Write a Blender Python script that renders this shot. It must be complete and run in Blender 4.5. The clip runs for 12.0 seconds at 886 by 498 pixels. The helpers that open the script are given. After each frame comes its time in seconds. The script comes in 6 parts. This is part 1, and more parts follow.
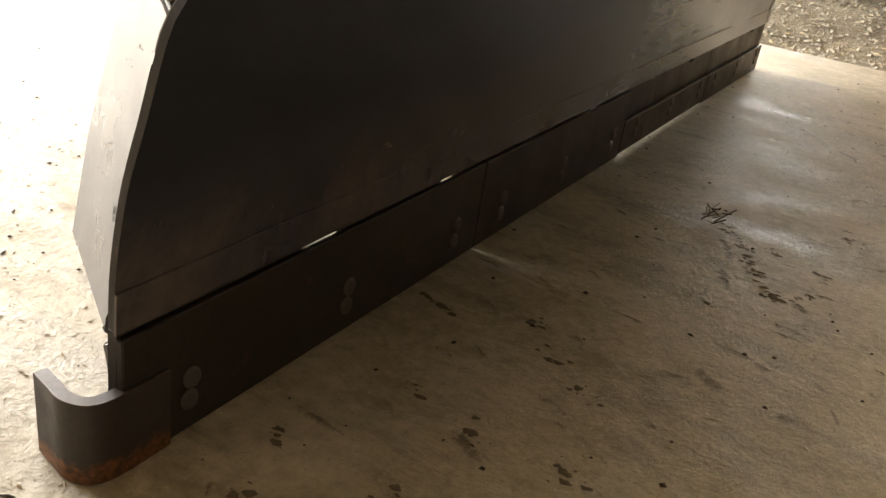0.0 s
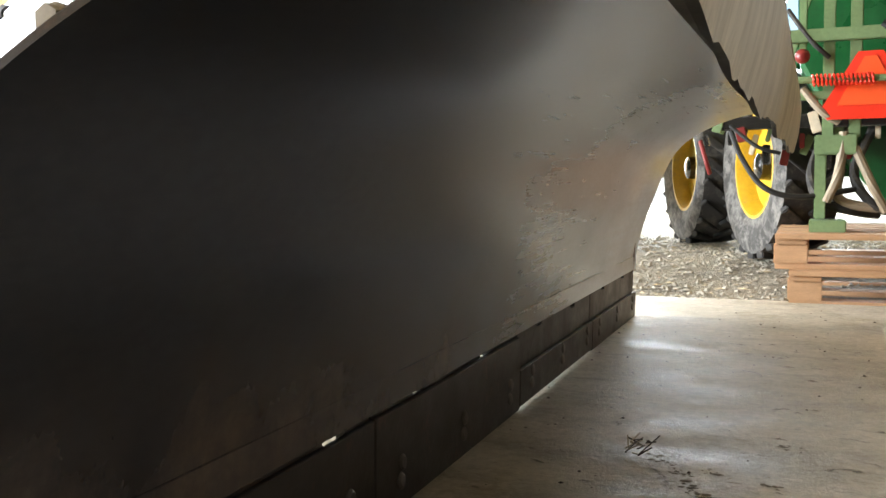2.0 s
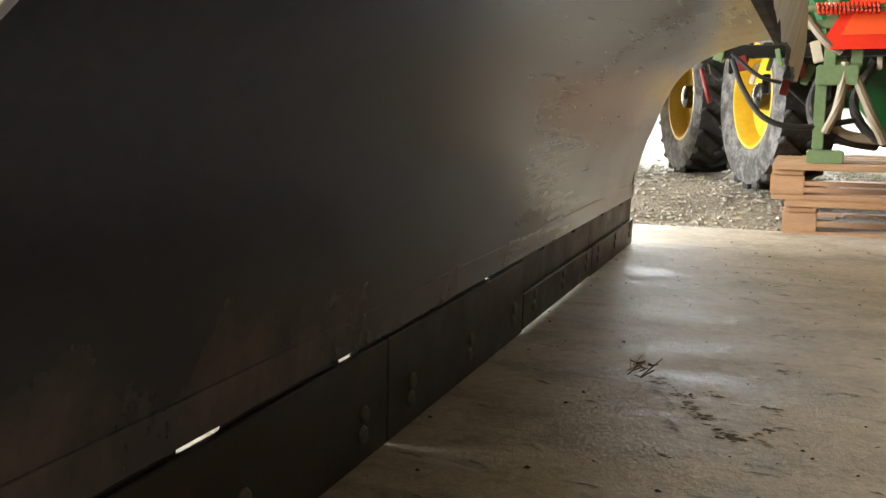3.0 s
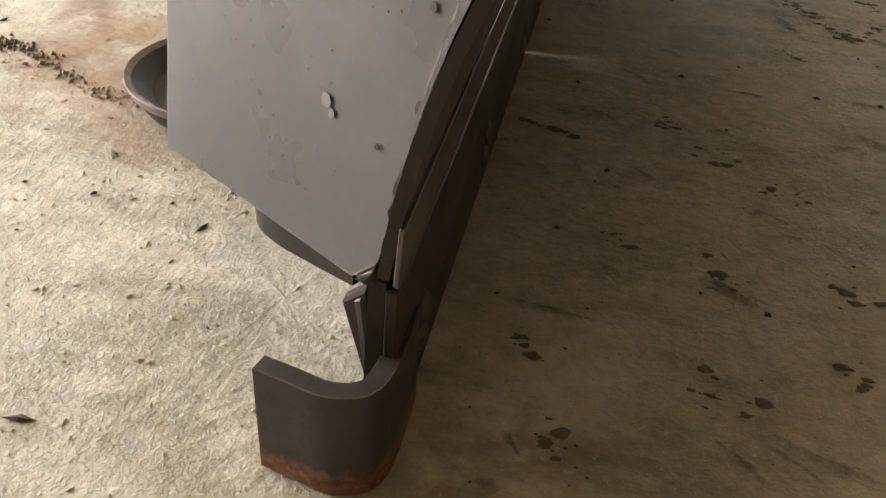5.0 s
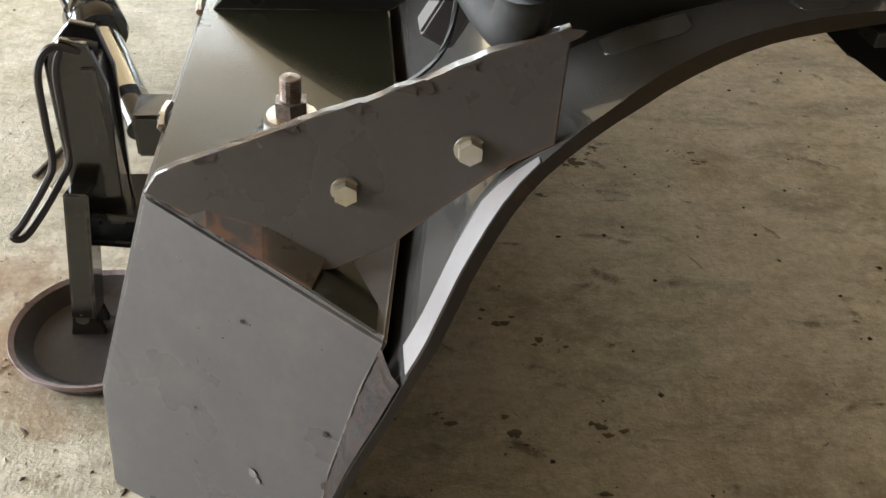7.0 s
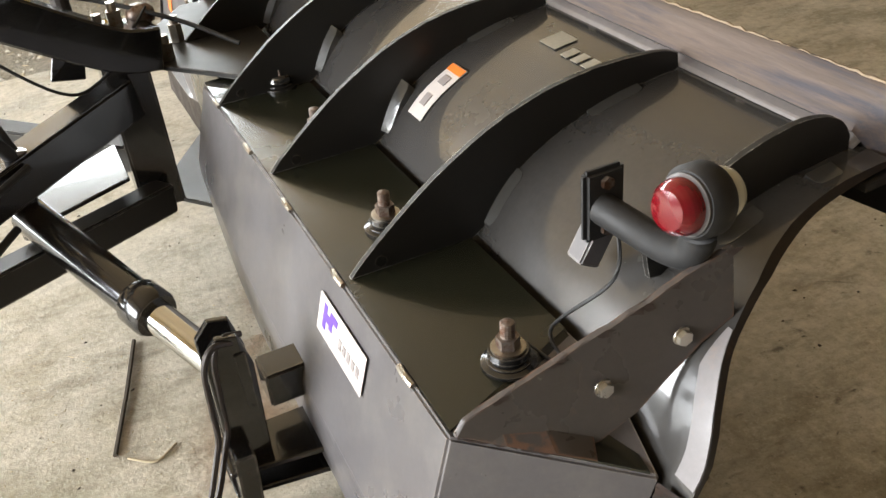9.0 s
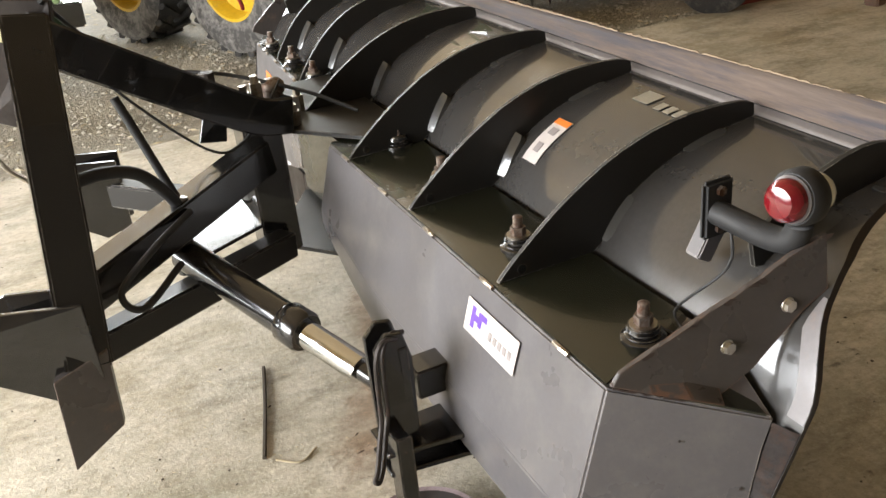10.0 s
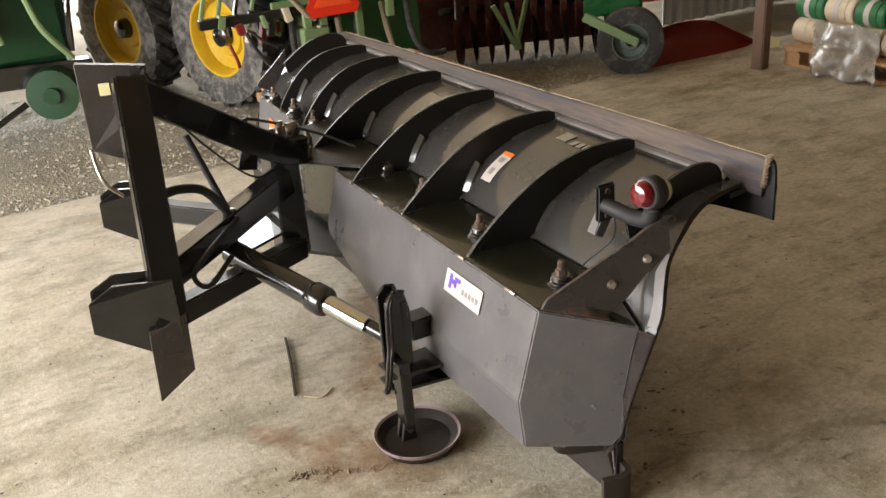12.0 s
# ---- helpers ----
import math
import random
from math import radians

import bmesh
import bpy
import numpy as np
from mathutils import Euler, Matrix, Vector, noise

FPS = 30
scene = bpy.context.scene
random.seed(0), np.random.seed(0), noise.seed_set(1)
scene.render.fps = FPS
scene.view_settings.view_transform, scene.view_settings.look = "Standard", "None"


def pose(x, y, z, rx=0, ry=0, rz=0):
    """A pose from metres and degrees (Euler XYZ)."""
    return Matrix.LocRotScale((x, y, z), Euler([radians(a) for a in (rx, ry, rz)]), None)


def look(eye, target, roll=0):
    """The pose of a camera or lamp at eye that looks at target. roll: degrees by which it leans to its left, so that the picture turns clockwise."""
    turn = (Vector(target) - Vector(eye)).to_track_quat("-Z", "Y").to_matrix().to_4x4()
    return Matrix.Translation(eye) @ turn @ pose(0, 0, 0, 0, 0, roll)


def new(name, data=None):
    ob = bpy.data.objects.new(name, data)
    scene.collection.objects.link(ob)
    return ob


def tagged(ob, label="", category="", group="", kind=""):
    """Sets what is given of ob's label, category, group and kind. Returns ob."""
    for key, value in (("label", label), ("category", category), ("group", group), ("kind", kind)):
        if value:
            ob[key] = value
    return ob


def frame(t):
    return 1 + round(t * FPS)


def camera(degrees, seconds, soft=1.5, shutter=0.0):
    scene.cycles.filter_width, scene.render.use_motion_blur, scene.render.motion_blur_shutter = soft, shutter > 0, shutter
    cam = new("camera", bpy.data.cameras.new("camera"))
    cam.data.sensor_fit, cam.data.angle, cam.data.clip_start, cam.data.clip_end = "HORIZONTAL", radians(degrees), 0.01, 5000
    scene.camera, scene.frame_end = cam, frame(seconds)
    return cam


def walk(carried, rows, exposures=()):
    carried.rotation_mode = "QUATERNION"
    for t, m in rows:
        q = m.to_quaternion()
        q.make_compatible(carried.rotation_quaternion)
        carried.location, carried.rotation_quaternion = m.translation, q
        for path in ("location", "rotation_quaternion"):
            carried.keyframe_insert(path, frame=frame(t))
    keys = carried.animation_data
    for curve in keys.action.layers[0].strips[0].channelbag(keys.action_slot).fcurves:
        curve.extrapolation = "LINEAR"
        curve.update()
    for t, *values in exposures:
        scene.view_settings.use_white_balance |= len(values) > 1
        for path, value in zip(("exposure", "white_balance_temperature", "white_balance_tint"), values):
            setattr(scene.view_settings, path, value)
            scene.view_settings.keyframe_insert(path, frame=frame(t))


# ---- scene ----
cam = camera(52.0, 12.0)
PATH = [
    (0, (0.795, -0.714, 0.694), (-0.047, 0.889, -0.157), 7.9),
    (0.5, (0.799, -0.665, 0.636), (-0.032, 1.01, -0.072), 7.3),
    (1, (0.809, -0.645, 0.621), (0.003, 1.107, 0.093), 5.4),
    (1.5, (0.796, -0.594, 0.586), (0.027, 1.224, 0.259), 2.3),
    (2, (0.754, -0.564, 0.535), (-0.001, 1.281, 0.37), -0.8),
    (2.5, (0.733, -0.572, 0.536), (-0.033, 1.27, 0.396), -1.2),
    (3, (0.717, -0.582, 0.526), (-0.005, 1.255, 0.202), 0.2),
    (3.5, (0.651, -0.672, 0.605), (0.02, 1.109, -0.05), 0.9),
    (3.7, (0.606, -0.709, 0.654), (0.01, 1.035, -0.123), 1.2),
    (5.3, (0.225, -0.622, 0.558), (0.023, 0.952, -0.659), 4.8),
    (5.5, (0.221, -0.621, 0.559), (0.061, 0.953, -0.665), 5.4),
    (6, (0.213, -0.637, 0.604), (0.191, 0.929, -0.639), 6.8),
    (6.5, (0.171, -0.676, 0.764), (0.274, 0.916, -0.443), 5.7),
    (7, (0.191, -0.688, 1.025), (0.381, 0.862, -0.225), 3.3),
    (7.2, (0.199, -0.661, 1.098), (0.46, 0.876, -0.154), 2.4),
    (8.8, (-0.243, -0.708, 1.347), (0.415, 0.799, 0.209), -4.9),
    (9, (-0.303, -0.752, 1.352), (0.356, 0.785, 0.256), -6.0),
    (9.5, (-0.456, -0.896, 1.416), (0.185, 0.714, 0.417), -7.3),
    (10, (-0.669, -0.968, 1.417), (0.036, 0.662, 0.498), -6.3),
    (10.5, (-0.815, -1.058, 1.41), (-0.061, 0.575, 0.536), -5.6),
    (11, (-1.021, -1.449, 1.591), (-0.205, 0.16, 0.729), -4.9),
    (11.5, (-1.154, -1.677, 1.666), (-0.308, -0.076, 0.819), -4.5),
    (12, (-1.157, -1.692, 1.669), (-0.305, -0.085, 0.837), -4.5),
]
EXPOSURE = [(0, 0.82, 7000, 9), (1, 0.99, 6350, 7), (2, 1.1, 6000, 5), (2.7, 1.1, 6000, 5), (3.1, 0.85, 6400, 7), (3.7, 0.58, 7150, 8), (5.3, 0.58, 6500, 8), (6.0, 0.56, 6400, 7), (7.0, 0.54, 6000, 4), (9.0, 0.38, 6250, 7), (10.0, 0.32, 6350, 8), (10.6, 0.22, 6400, 8), (11.2, 0.05, 6550, 9), (12, -0.04, 6600, 9.5)]
walk(cam, [(t, look(eye, target, roll)) for t, eye, target, roll in PATH], EXPOSURE)

# ---- world and light ----
world = bpy.data.worlds.new("sky")
scene.world = world
world.use_nodes = True
wn = world.node_tree.nodes
sky = wn.new("ShaderNodeTexSky")
sky.sky_type, sky.sun_disc, sky.sun_elevation, sky.sun_rotation = "NISHITA", False, radians(38), radians(250)
wn["Background"].inputs["Strength"].default_value = 0.15
world.node_tree.links.new(sky.outputs[0], wn["Background"].inputs["Color"])
sun = new("sun", bpy.data.lights.new("sun", "SUN"))
sun.data.energy, sun.data.angle, sun.data.color = 5.0, radians(0.6), (1.0, 0.95, 0.87)
sun.matrix_world = look((8, 20, 16), (0, 8, 0))


def opening_light(name, eye, target, w, h, power, color):
    li = bpy.data.lights.new(name, "AREA")
    li.shape, li.size, li.size_y, li.energy, li.color = "RECTANGLE", w, h, power, color
    ob = new(name, li)
    ob.matrix_world = look(eye, target)
    return ob


opening_light("daylight_gate_side", (-4.6, 1.5, 1.55), (0, 1.5, 1.0), 4.9, 1.9, 580, (1.0, 0.985, 0.985))
opening_light("daylight_gate_back", (0.17, 11.6, 2.5), (0.17, 5, 1.4), 9.5, 4.7, 1730, (0.97, 0.98, 0.97))

# ---- materials ----


def ramp(nt, fac, stops):
    r = nt.nodes.new("ShaderNodeValToRGB")
    el = r.color_ramp.elements
    while len(el) < len(stops):
        el.new(0.5)
    for e, (p, c) in zip(el, stops):
        e.position, e.color = p, (*c, 1)
    nt.links.new(fac, r.inputs[0])
    return r.outputs[0]


def noise_tex(nt, vec, scale, detail=6, rough=0.6):
    n = nt.nodes.new("ShaderNodeTexNoise")
    n.inputs["Scale"].default_value, n.inputs["Detail"].default_value, n.inputs["Roughness"].default_value = scale, detail, rough
    nt.links.new(vec, n.inputs["Vector"])
    return n.outputs[0]


def mix(nt, fac, a, b, mode="MIX"):
    m = nt.nodes.new("ShaderNodeMixRGB")
    m.blend_type = mode
    for sock, v in zip(m.inputs, (fac, a, b)):
        if isinstance(v, (int, float)):
            sock.default_value = v
        elif isinstance(v, tuple):
            sock.default_value = (*v, 1)
        else:
            nt.links.new(v, sock)
    return m.outputs[0]


def surface(name, base, rough=0.5, metal=0.0, spread=0.25, grain=60.0, blotch=5.0, bump=0.15, stain=None, stain_at=(0.58, 0.68), stretch=(1, 1, 1), rough_var=0.15, coat=0.0, bump_d=0.002):
    """A worn surface: base colour with blotches and grain, an optional stain colour, and a fine relief."""
    m = bpy.data.materials.new(name)
    m.use_nodes = True
    nt = m.node_tree
    b = nt.nodes["Principled BSDF"]
    geo = nt.nodes.new("ShaderNodeNewGeometry")
    mp = nt.nodes.new("ShaderNodeMapping")
    mp.inputs["Scale"].default_value = stretch
    nt.links.new(geo.outputs["Position"], mp.inputs[0])
    vec = mp.outputs[0]
    lo, hi = tuple(c * (1 - spread) for c in base), tuple(min(1, c * (1 + spread)) for c in base)
    n1, n2 = noise_tex(nt, vec, blotch, 5), noise_tex(nt, vec, grain, 4, 0.7)
    col = mix(nt, 0.5, ramp(nt, n1, [(0.32, lo), (0.68, hi)]), ramp(nt, n2, [(0.3, lo), (0.7, hi)]))
    if stain:
        n3 = noise_tex(nt, vec, blotch * 1.7, 9, 0.72)
        f = ramp(nt, n3, [(stain_at[0], (0, 0, 0)), (stain_at[1], (1, 1, 1))])
        col = mix(nt, f, col, stain)
    nt.links.new(col, b.inputs["Base Color"])
    rr = ramp(nt, n1, [(0.3, (rough - rough_var,) * 3), (0.7, (min(1, rough + rough_var),) * 3)])
    nt.links.new(rr, b.inputs["Roughness"])
    b.inputs["Metallic"].default_value = metal
    b.inputs["Coat Weight"].default_value = coat
    if bump:
        bp = nt.nodes.new("ShaderNodeBump")
        bp.inputs["Strength"].default_value, bp.inputs["Distance"].default_value = bump, bump_d
        nt.links.new(n2, bp.inputs["Height"])
        nt.links.new(bp.outputs[0], b.inputs["Normal"])
    return m


def edge_wear(m, color, radius=0.004, lo=0.04, hi=0.30, metal=0.4):
    """Lets the bare metal show in broken lines along the sharp edges of a painted material."""
    nt = m.node_tree
    b = nt.nodes["Principled BSDF"]
    bev = nt.nodes.new("ShaderNodeBevel")
    bev.samples = 4
    bev.inputs["Radius"].default_value = radius
    geo = nt.nodes.new("ShaderNodeNewGeometry")
    dot = nt.nodes.new("ShaderNodeVectorMath")
    dot.operation = "DOT_PRODUCT"
    nt.links.new(bev.outputs[0], dot.inputs[0])
    nt.links.new(geo.outputs["Normal"], dot.inputs[1])
    inv = nt.nodes.new("ShaderNodeMath")
    inv.operation = "SUBTRACT"
    inv.inputs[0].default_value = 1.0
    nt.links.new(dot.outputs["Value"], inv.inputs[1])
    worn = ramp(nt, noise_tex(nt, geo.outputs["Position"], 26, 7, 0.7), [(0.40, (0, 0, 0)), (0.56, (1, 1, 1))])
    f = mix(nt, 1.0, ramp(nt, inv.outputs[0], [(lo, (0, 0, 0)), (hi, (1, 1, 1))]), worn, "MULTIPLY")
    old = b.inputs["Base Color"].links[0].from_socket
    nt.links.new(mix(nt, f, old, color), b.inputs["Base Color"])
    nt.links.new(mix(nt, f, (b.inputs["Metallic"].default_value,) * 3, (metal,) * 3), b.inputs["Metallic"])
    return m


GREY = surface("grey_paint", (0.106, 0.099, 0.101), 0.36, 0.0, 0.12, 90, 4, 0.06, coat=0.15, stain=(0.155, 0.145, 0.135), stain_at=(0.50, 0.80))
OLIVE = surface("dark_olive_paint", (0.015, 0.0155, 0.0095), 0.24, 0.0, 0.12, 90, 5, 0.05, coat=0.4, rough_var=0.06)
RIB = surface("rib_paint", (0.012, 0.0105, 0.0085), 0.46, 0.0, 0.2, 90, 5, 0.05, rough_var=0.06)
NUT = surface("rusty_nut_steel", (0.20, 0.165, 0.14), 0.45, 0.7, 0.3, 150, 30, 0.2, stain=(0.10, 0.05, 0.03), stain_at=(0.45, 0.6))
PLATE = surface("worn_plate_paint", (0.052, 0.0445, 0.041), 0.34, 0.0, 0.2, 90, 7, 0.08, coat=0.2, stain=(0.12, 0.085, 0.06), stain_at=(0.58, 0.72))
edge_wear(GREY, (0.42, 0.38, 0.35), 0.003)
# rib edge wear, brightened to paint in the glints along their edges
edge_wear(RIB, (0.55, 0.52, 0.47), 0.003, 0.03, 0.2, 0.8)
edge_wear(PLATE, (0.16, 0.09, 0.06), 0.006)
TAB = surface("glossy_tab_paint", (0.055, 0.053, 0.049), 0.16, 0.0, 0.12, 90, 6, 0.02, coat=0.8, rough_var=0.04)
PALE_GREY = surface("pale_grey", (0.205, 0.19, 0.19), 0.5, 0.0, 0.12, 110, 14, 0.1, stain=(0.25, 0.20, 0.175), stain_at=(0.56, 0.75))
WELDED = surface("rusting_weld_paint", (0.036, 0.028, 0.025), 0.7, 0.0, 0.4, 140, 22, 0.5, stain=(0.055, 0.032, 0.022), stain_at=(0.44, 0.56))
DRUM = surface("drum_paint", (0.045, 0.0425, 0.040), 0.24, 0.0, 0.15, 90, 4, 0.03, coat=0.7, rough_var=0.05)


def mold_material():
    """Rolled steel of the mouldboard: dull near one end, brighter towards the other by scouring and painted-in
    reflection, with smears and dark dashes.
    """
    m = bpy.data.materials.new("worn_mold_steel")
    m.use_nodes = True
    nt = m.node_tree
    b = nt.nodes["Principled BSDF"]
    geo = nt.nodes.new("ShaderNodeNewGeometry")
    pos = geo.outputs["Position"]
    sep = nt.nodes.new("ShaderNodeSeparateXYZ")
    nt.links.new(pos, sep.inputs[0])

    def along(axis, lo, hi):
        r = nt.nodes.new("ShaderNodeMapRange")
        r.inputs["From Min"].default_value, r.inputs["From Max"].default_value = lo, hi
        nt.links.new(sep.outputs[axis], r.inputs["Value"])
        return r.outputs[0]

    def stretched(scale, s_xyz, detail=6, rough=0.65):
        mp = nt.nodes.new("ShaderNodeMapping")
        mp.inputs["Scale"].default_value = s_xyz
        nt.links.new(pos, mp.inputs[0])
        return noise_tex(nt, mp.outputs[0], scale, detail, rough)

    def times(a, c):
        return mix(nt, 1.0, a, c, "MULTIPLY")

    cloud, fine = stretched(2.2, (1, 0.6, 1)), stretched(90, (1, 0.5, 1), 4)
    # brightens the colour along y: scouring plus the far gate's reflection painted in
    scour_sheen = times(along(1, 0.85, 2.65), ramp(nt, cloud, [(0.35, (0.55,) * 3), (0.60, (1,) * 3)]))
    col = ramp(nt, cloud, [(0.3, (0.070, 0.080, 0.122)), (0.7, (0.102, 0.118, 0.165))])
    col = mix(nt, scour_sheen, col, (0.50, 0.57, 0.64))
    # brown smears low down, lightened to paint in the floor's reflected band
    smear = times(times(along(2, 0.42, 0.25), along(1, 2.2, 0.9)), ramp(nt, stretched(6, (1, 1.0, 0.55), 7, 0.65), [(0.30, (0.06,) * 3), (0.72, (0.78,) * 3)]))
    col = mix(nt, smear, col, (0.175, 0.132, 0.095))
    dash = times(times(along(2, 0.50, 0.62), along(1, 0.5, 1.3)), ramp(nt, stretched(42, (1.6, 0.13, 1.6), 6, 0.62), [(0.64, (0,) * 3), (0.74, (0.7,) * 3)]))
    col = mix(nt, dash, col, (0.035, 0.033, 0.032))
    brush = stretched(26, (1.6, 0.07, 1.6), 7, 0.7)
    col = mix(nt, scour_sheen, col, mix(nt, 1.0, col, ramp(nt, brush, [(0.35, (0.80,) * 3), (0.65, (1.18,) * 3)]), "MULTIPLY"))
    col = mix(nt, 0.5, col, ramp(nt, fine, [(0.3, (0.8,) * 3), (0.7, (1.2,) * 3)]), "MULTIPLY")
    nt.links.new(col, b.inputs["Base Color"])
    nt.links.new(mix(nt, smear, (0.9, 0.9, 0.9), (0.0, 0.0, 0.0)), b.inputs["Metallic"])
    rgh = mix(nt, scour_sheen, ramp(nt, cloud, [(0.3, (0.20,) * 3), (0.7, (0.26,) * 3)]), (0.33, 0.33, 0.33))
    rgh = mix(nt, scour_sheen, rgh, ramp(nt, brush, [(0.35, (0.27,) * 3), (0.65, (0.38,) * 3)]))
    rgh = mix(nt, dash, rgh, (0.6, 0.6, 0.6))
    nt.links.new(rgh, b.inputs["Roughness"])
    bp = nt.nodes.new("ShaderNodeBump")
    bp.inputs["Strength"].default_value, bp.inputs["Distance"].default_value = 0.12, 0.002
    nt.links.new(fine, bp.inputs["Height"])
    nt.links.new(bp.outputs[0], b.inputs["Normal"])
    return m


MOLD = mold_material()
EDGE = surface("wear_steel", (0.032, 0.025, 0.021), 0.5, 0.3, 0.3, 80, 9, 0.3, stain=(0.10, 0.05, 0.03), stain_at=(0.58, 0.75))
SEAM = surface("rusty_weld", (0.036, 0.023, 0.017), 0.9, 0.0, 0.4, 160, 40, 0.4)
RUST = surface("rusty_steel", (0.16, 0.075, 0.04), 0.8, 0.0, 0.35, 120, 12, 0.4)
BLACK = surface("black_paint", (0.009, 0.0082, 0.0075), 0.20, 0.0, 0.25, 80, 6, 0.04, coat=0.6, rough_var=0.08, stain=(0.045, 0.028, 0.02), stain_at=(0.64, 0.72))
edge_wear(BLACK, (0.17, 0.15, 0.13), 0.004)
BOLT = surface("bright_zinc", (0.62, 0.58, 0.50), 0.34, 1.0, 0.15, 160, 30, 0.15)
RUBBER = surface("black_rubber", (0.016, 0.0155, 0.0155), 0.65, 0.0, 0.3, 70, 9, 0.3)
CHROME = surface("chromed_rod", (0.62, 0.62, 0.6), 0.14, 1.0, 0.05, 150, 8, 0.02)
ZINC = surface("zinc_plated", (0.40, 0.36, 0.30), 0.38, 1.0, 0.2, 160, 30, 0.15, stain=(0.2, 0.11, 0.06), stain_at=(0.52, 0.7))


def concrete_material():
    m = bpy.data.materials.new("dusty_concrete")
    m.use_nodes = True
    nt = m.node_tree
    b = nt.nodes["Principled BSDF"]
    geo = nt.nodes.new("ShaderNodeNewGeometry")
    vec = geo.outputs["Position"]
    mp = nt.nodes.new("ShaderNodeMapping")
    mp.inputs["Scale"].default_value, mp.inputs["Rotation"].default_value = (1.0, 2.6, 1.0), (0, 0, radians(35))
    nt.links.new(vec, mp.inputs[0])
    big, mid, streak = noise_tex(nt, vec, 0.9, 5), noise_tex(nt, vec, 5.5, 8, 0.7), noise_tex(nt, mp.outputs[0], 3.2, 8, 0.72)
    fine, grit = noise_tex(nt, vec, 42, 6, 0.75), noise_tex(nt, vec, 150, 3, 0.7)
    wide = noise_tex(nt, vec, 1.9, 9, 0.68)
    col = ramp(nt, big, [(0.38, (0.43, 0.385, 0.29)), (0.62, (0.55, 0.505, 0.41))])
    col = mix(nt, ramp(nt, wide, [(0.47, (0, 0, 0)), (0.60, (0.8, 0.8, 0.8))]), col, (0.33, 0.282, 0.19))
    damp = noise_tex(nt, mp.outputs[0], 1.3, 7, 0.62)
    wet = ramp(nt, damp, [(0.53, (0, 0, 0)), (0.66, (0.7, 0.7, 0.7))])
    col = mix(nt, wet, col, (0.20, 0.175, 0.105))
    col = mix(nt, ramp(nt, damp, [(0.30, (0.55, 0.55, 0.55)), (0.42, (0, 0, 0))]), col, (0.60, 0.55, 0.46))
    col = mix(nt, ramp(nt, mid, [(0.46, (0, 0, 0)), (0.66, (0.75, 0.75, 0.75))]), col, (0.58, 0.53, 0.435))
    col = mix(nt, ramp(nt, streak, [(0.50, (0, 0, 0)), (0.66, (0.68, 0.68, 0.68))]), col, (0.185, 0.155, 0.095))
    col = mix(nt, 0.7, col, ramp(nt, fine, [(0.32, (0.66, 0.64, 0.61)), (0.50, (1.0, 1.0, 1.0)), (0.66, (1.2, 1.19, 1.17))]), "MULTIPLY")
    crust = noise_tex(nt, vec, 21, 7, 0.7)
    col = mix(nt, ramp(nt, crust, [(0.55, (0, 0, 0)), (0.68, (0.35, 0.35, 0.35))]), col, (0.66, 0.61, 0.52))
    flake = noise_tex(nt, vec, 95, 5, 0.62)
    col = mix(nt, ramp(nt, flake, [(0.60, (0, 0, 0)), (0.65, (0.36, 0.36, 0.36))]), col, (0.64, 0.59, 0.50))
    col = mix(nt, ramp(nt, flake, [(0.33, (0.55, 0.55, 0.55)), (0.38, (0, 0, 0))]), col, (0.23, 0.195, 0.14))
    dark = ramp(nt, noise_tex(nt, vec, 15, 6, 0.68), [(0.665, (0, 0, 0)), (0.74, (0.8, 0.8, 0.8))])
    col = mix(nt, dark, col, (0.10, 0.075, 0.045))
    nt.links.new(col, b.inputs["Base Color"])
    rgh = ramp(nt, streak, [(0.35, (0.78, 0.78, 0.78)), (0.7, (0.48, 0.48, 0.48))])
    nt.links.new(mix(nt, wet, rgh, (0.40, 0.40, 0.40)), b.inputs["Roughness"])
    b.inputs["Specular IOR Level"].default_value = 0.45
    h = mix(nt, 0.5, mix(nt, 0.25, fine, crust), mix(nt, 0.35, flake, grit))
    bp = nt.nodes.new("ShaderNodeBump")
    bp.inputs["Strength"].default_value, bp.inputs["Distance"].default_value = 0.8, 0.0072
    nt.links.new(h, bp.inputs["Height"])
    nt.links.new(bp.outputs[0], b.inputs["Normal"])
    return m


CONCRETE = concrete_material()
GRAVEL = surface("gravel_ground", (0.27, 0.24, 0.185), 0.9, 0.0, 0.5, 60, 3.0, 1.0, bump_d=0.02)
STONE = surface("gravel_stone", (0.36, 0.33, 0.27), 0.9, 0.0, 0.5, 40, 9, 0.3)
BOLT_WORN = surface("worn_bolt", (0.085, 0.075, 0.066), 0.5, 0.3, 0.2, 80, 5, 0.05)
LIP = surface("lip_paint", (0.135, 0.118, 0.110), 0.42, 0.0, 0.2, 60, 5, 0.08, stain=(0.12, 0.108, 0.10), stain_at=(0.5, 0.75))
BELT = surface("weathered_belt", (0.115, 0.086, 0.070), 0.75, 0.0, 0.4, 50, 9, 0.5, stain=(0.058, 0.052, 0.062), stain_at=(0.44, 0.58), stretch=(1.6, 0.12, 1.6))
BELT_FRONT = surface("pale_tan_belt", (0.56, 0.52, 0.43), 0.85, 0.0, 0.25, 40, 5, 0.3, stain=(0.40, 0.36, 0.28), stain_at=(0.45, 0.7), stretch=(1, 2.2, 0.6))
FRAY = surface("frayed_cord", (0.28, 0.21, 0.14), 0.9, 0.0, 0.3, 200, 20, 0.5)
PINE = surface("pallet_wood", (0.46, 0.27, 0.14), 0.7, 0.0, 0.25, 70, 6, 0.25, stretch=(1, 6, 6))
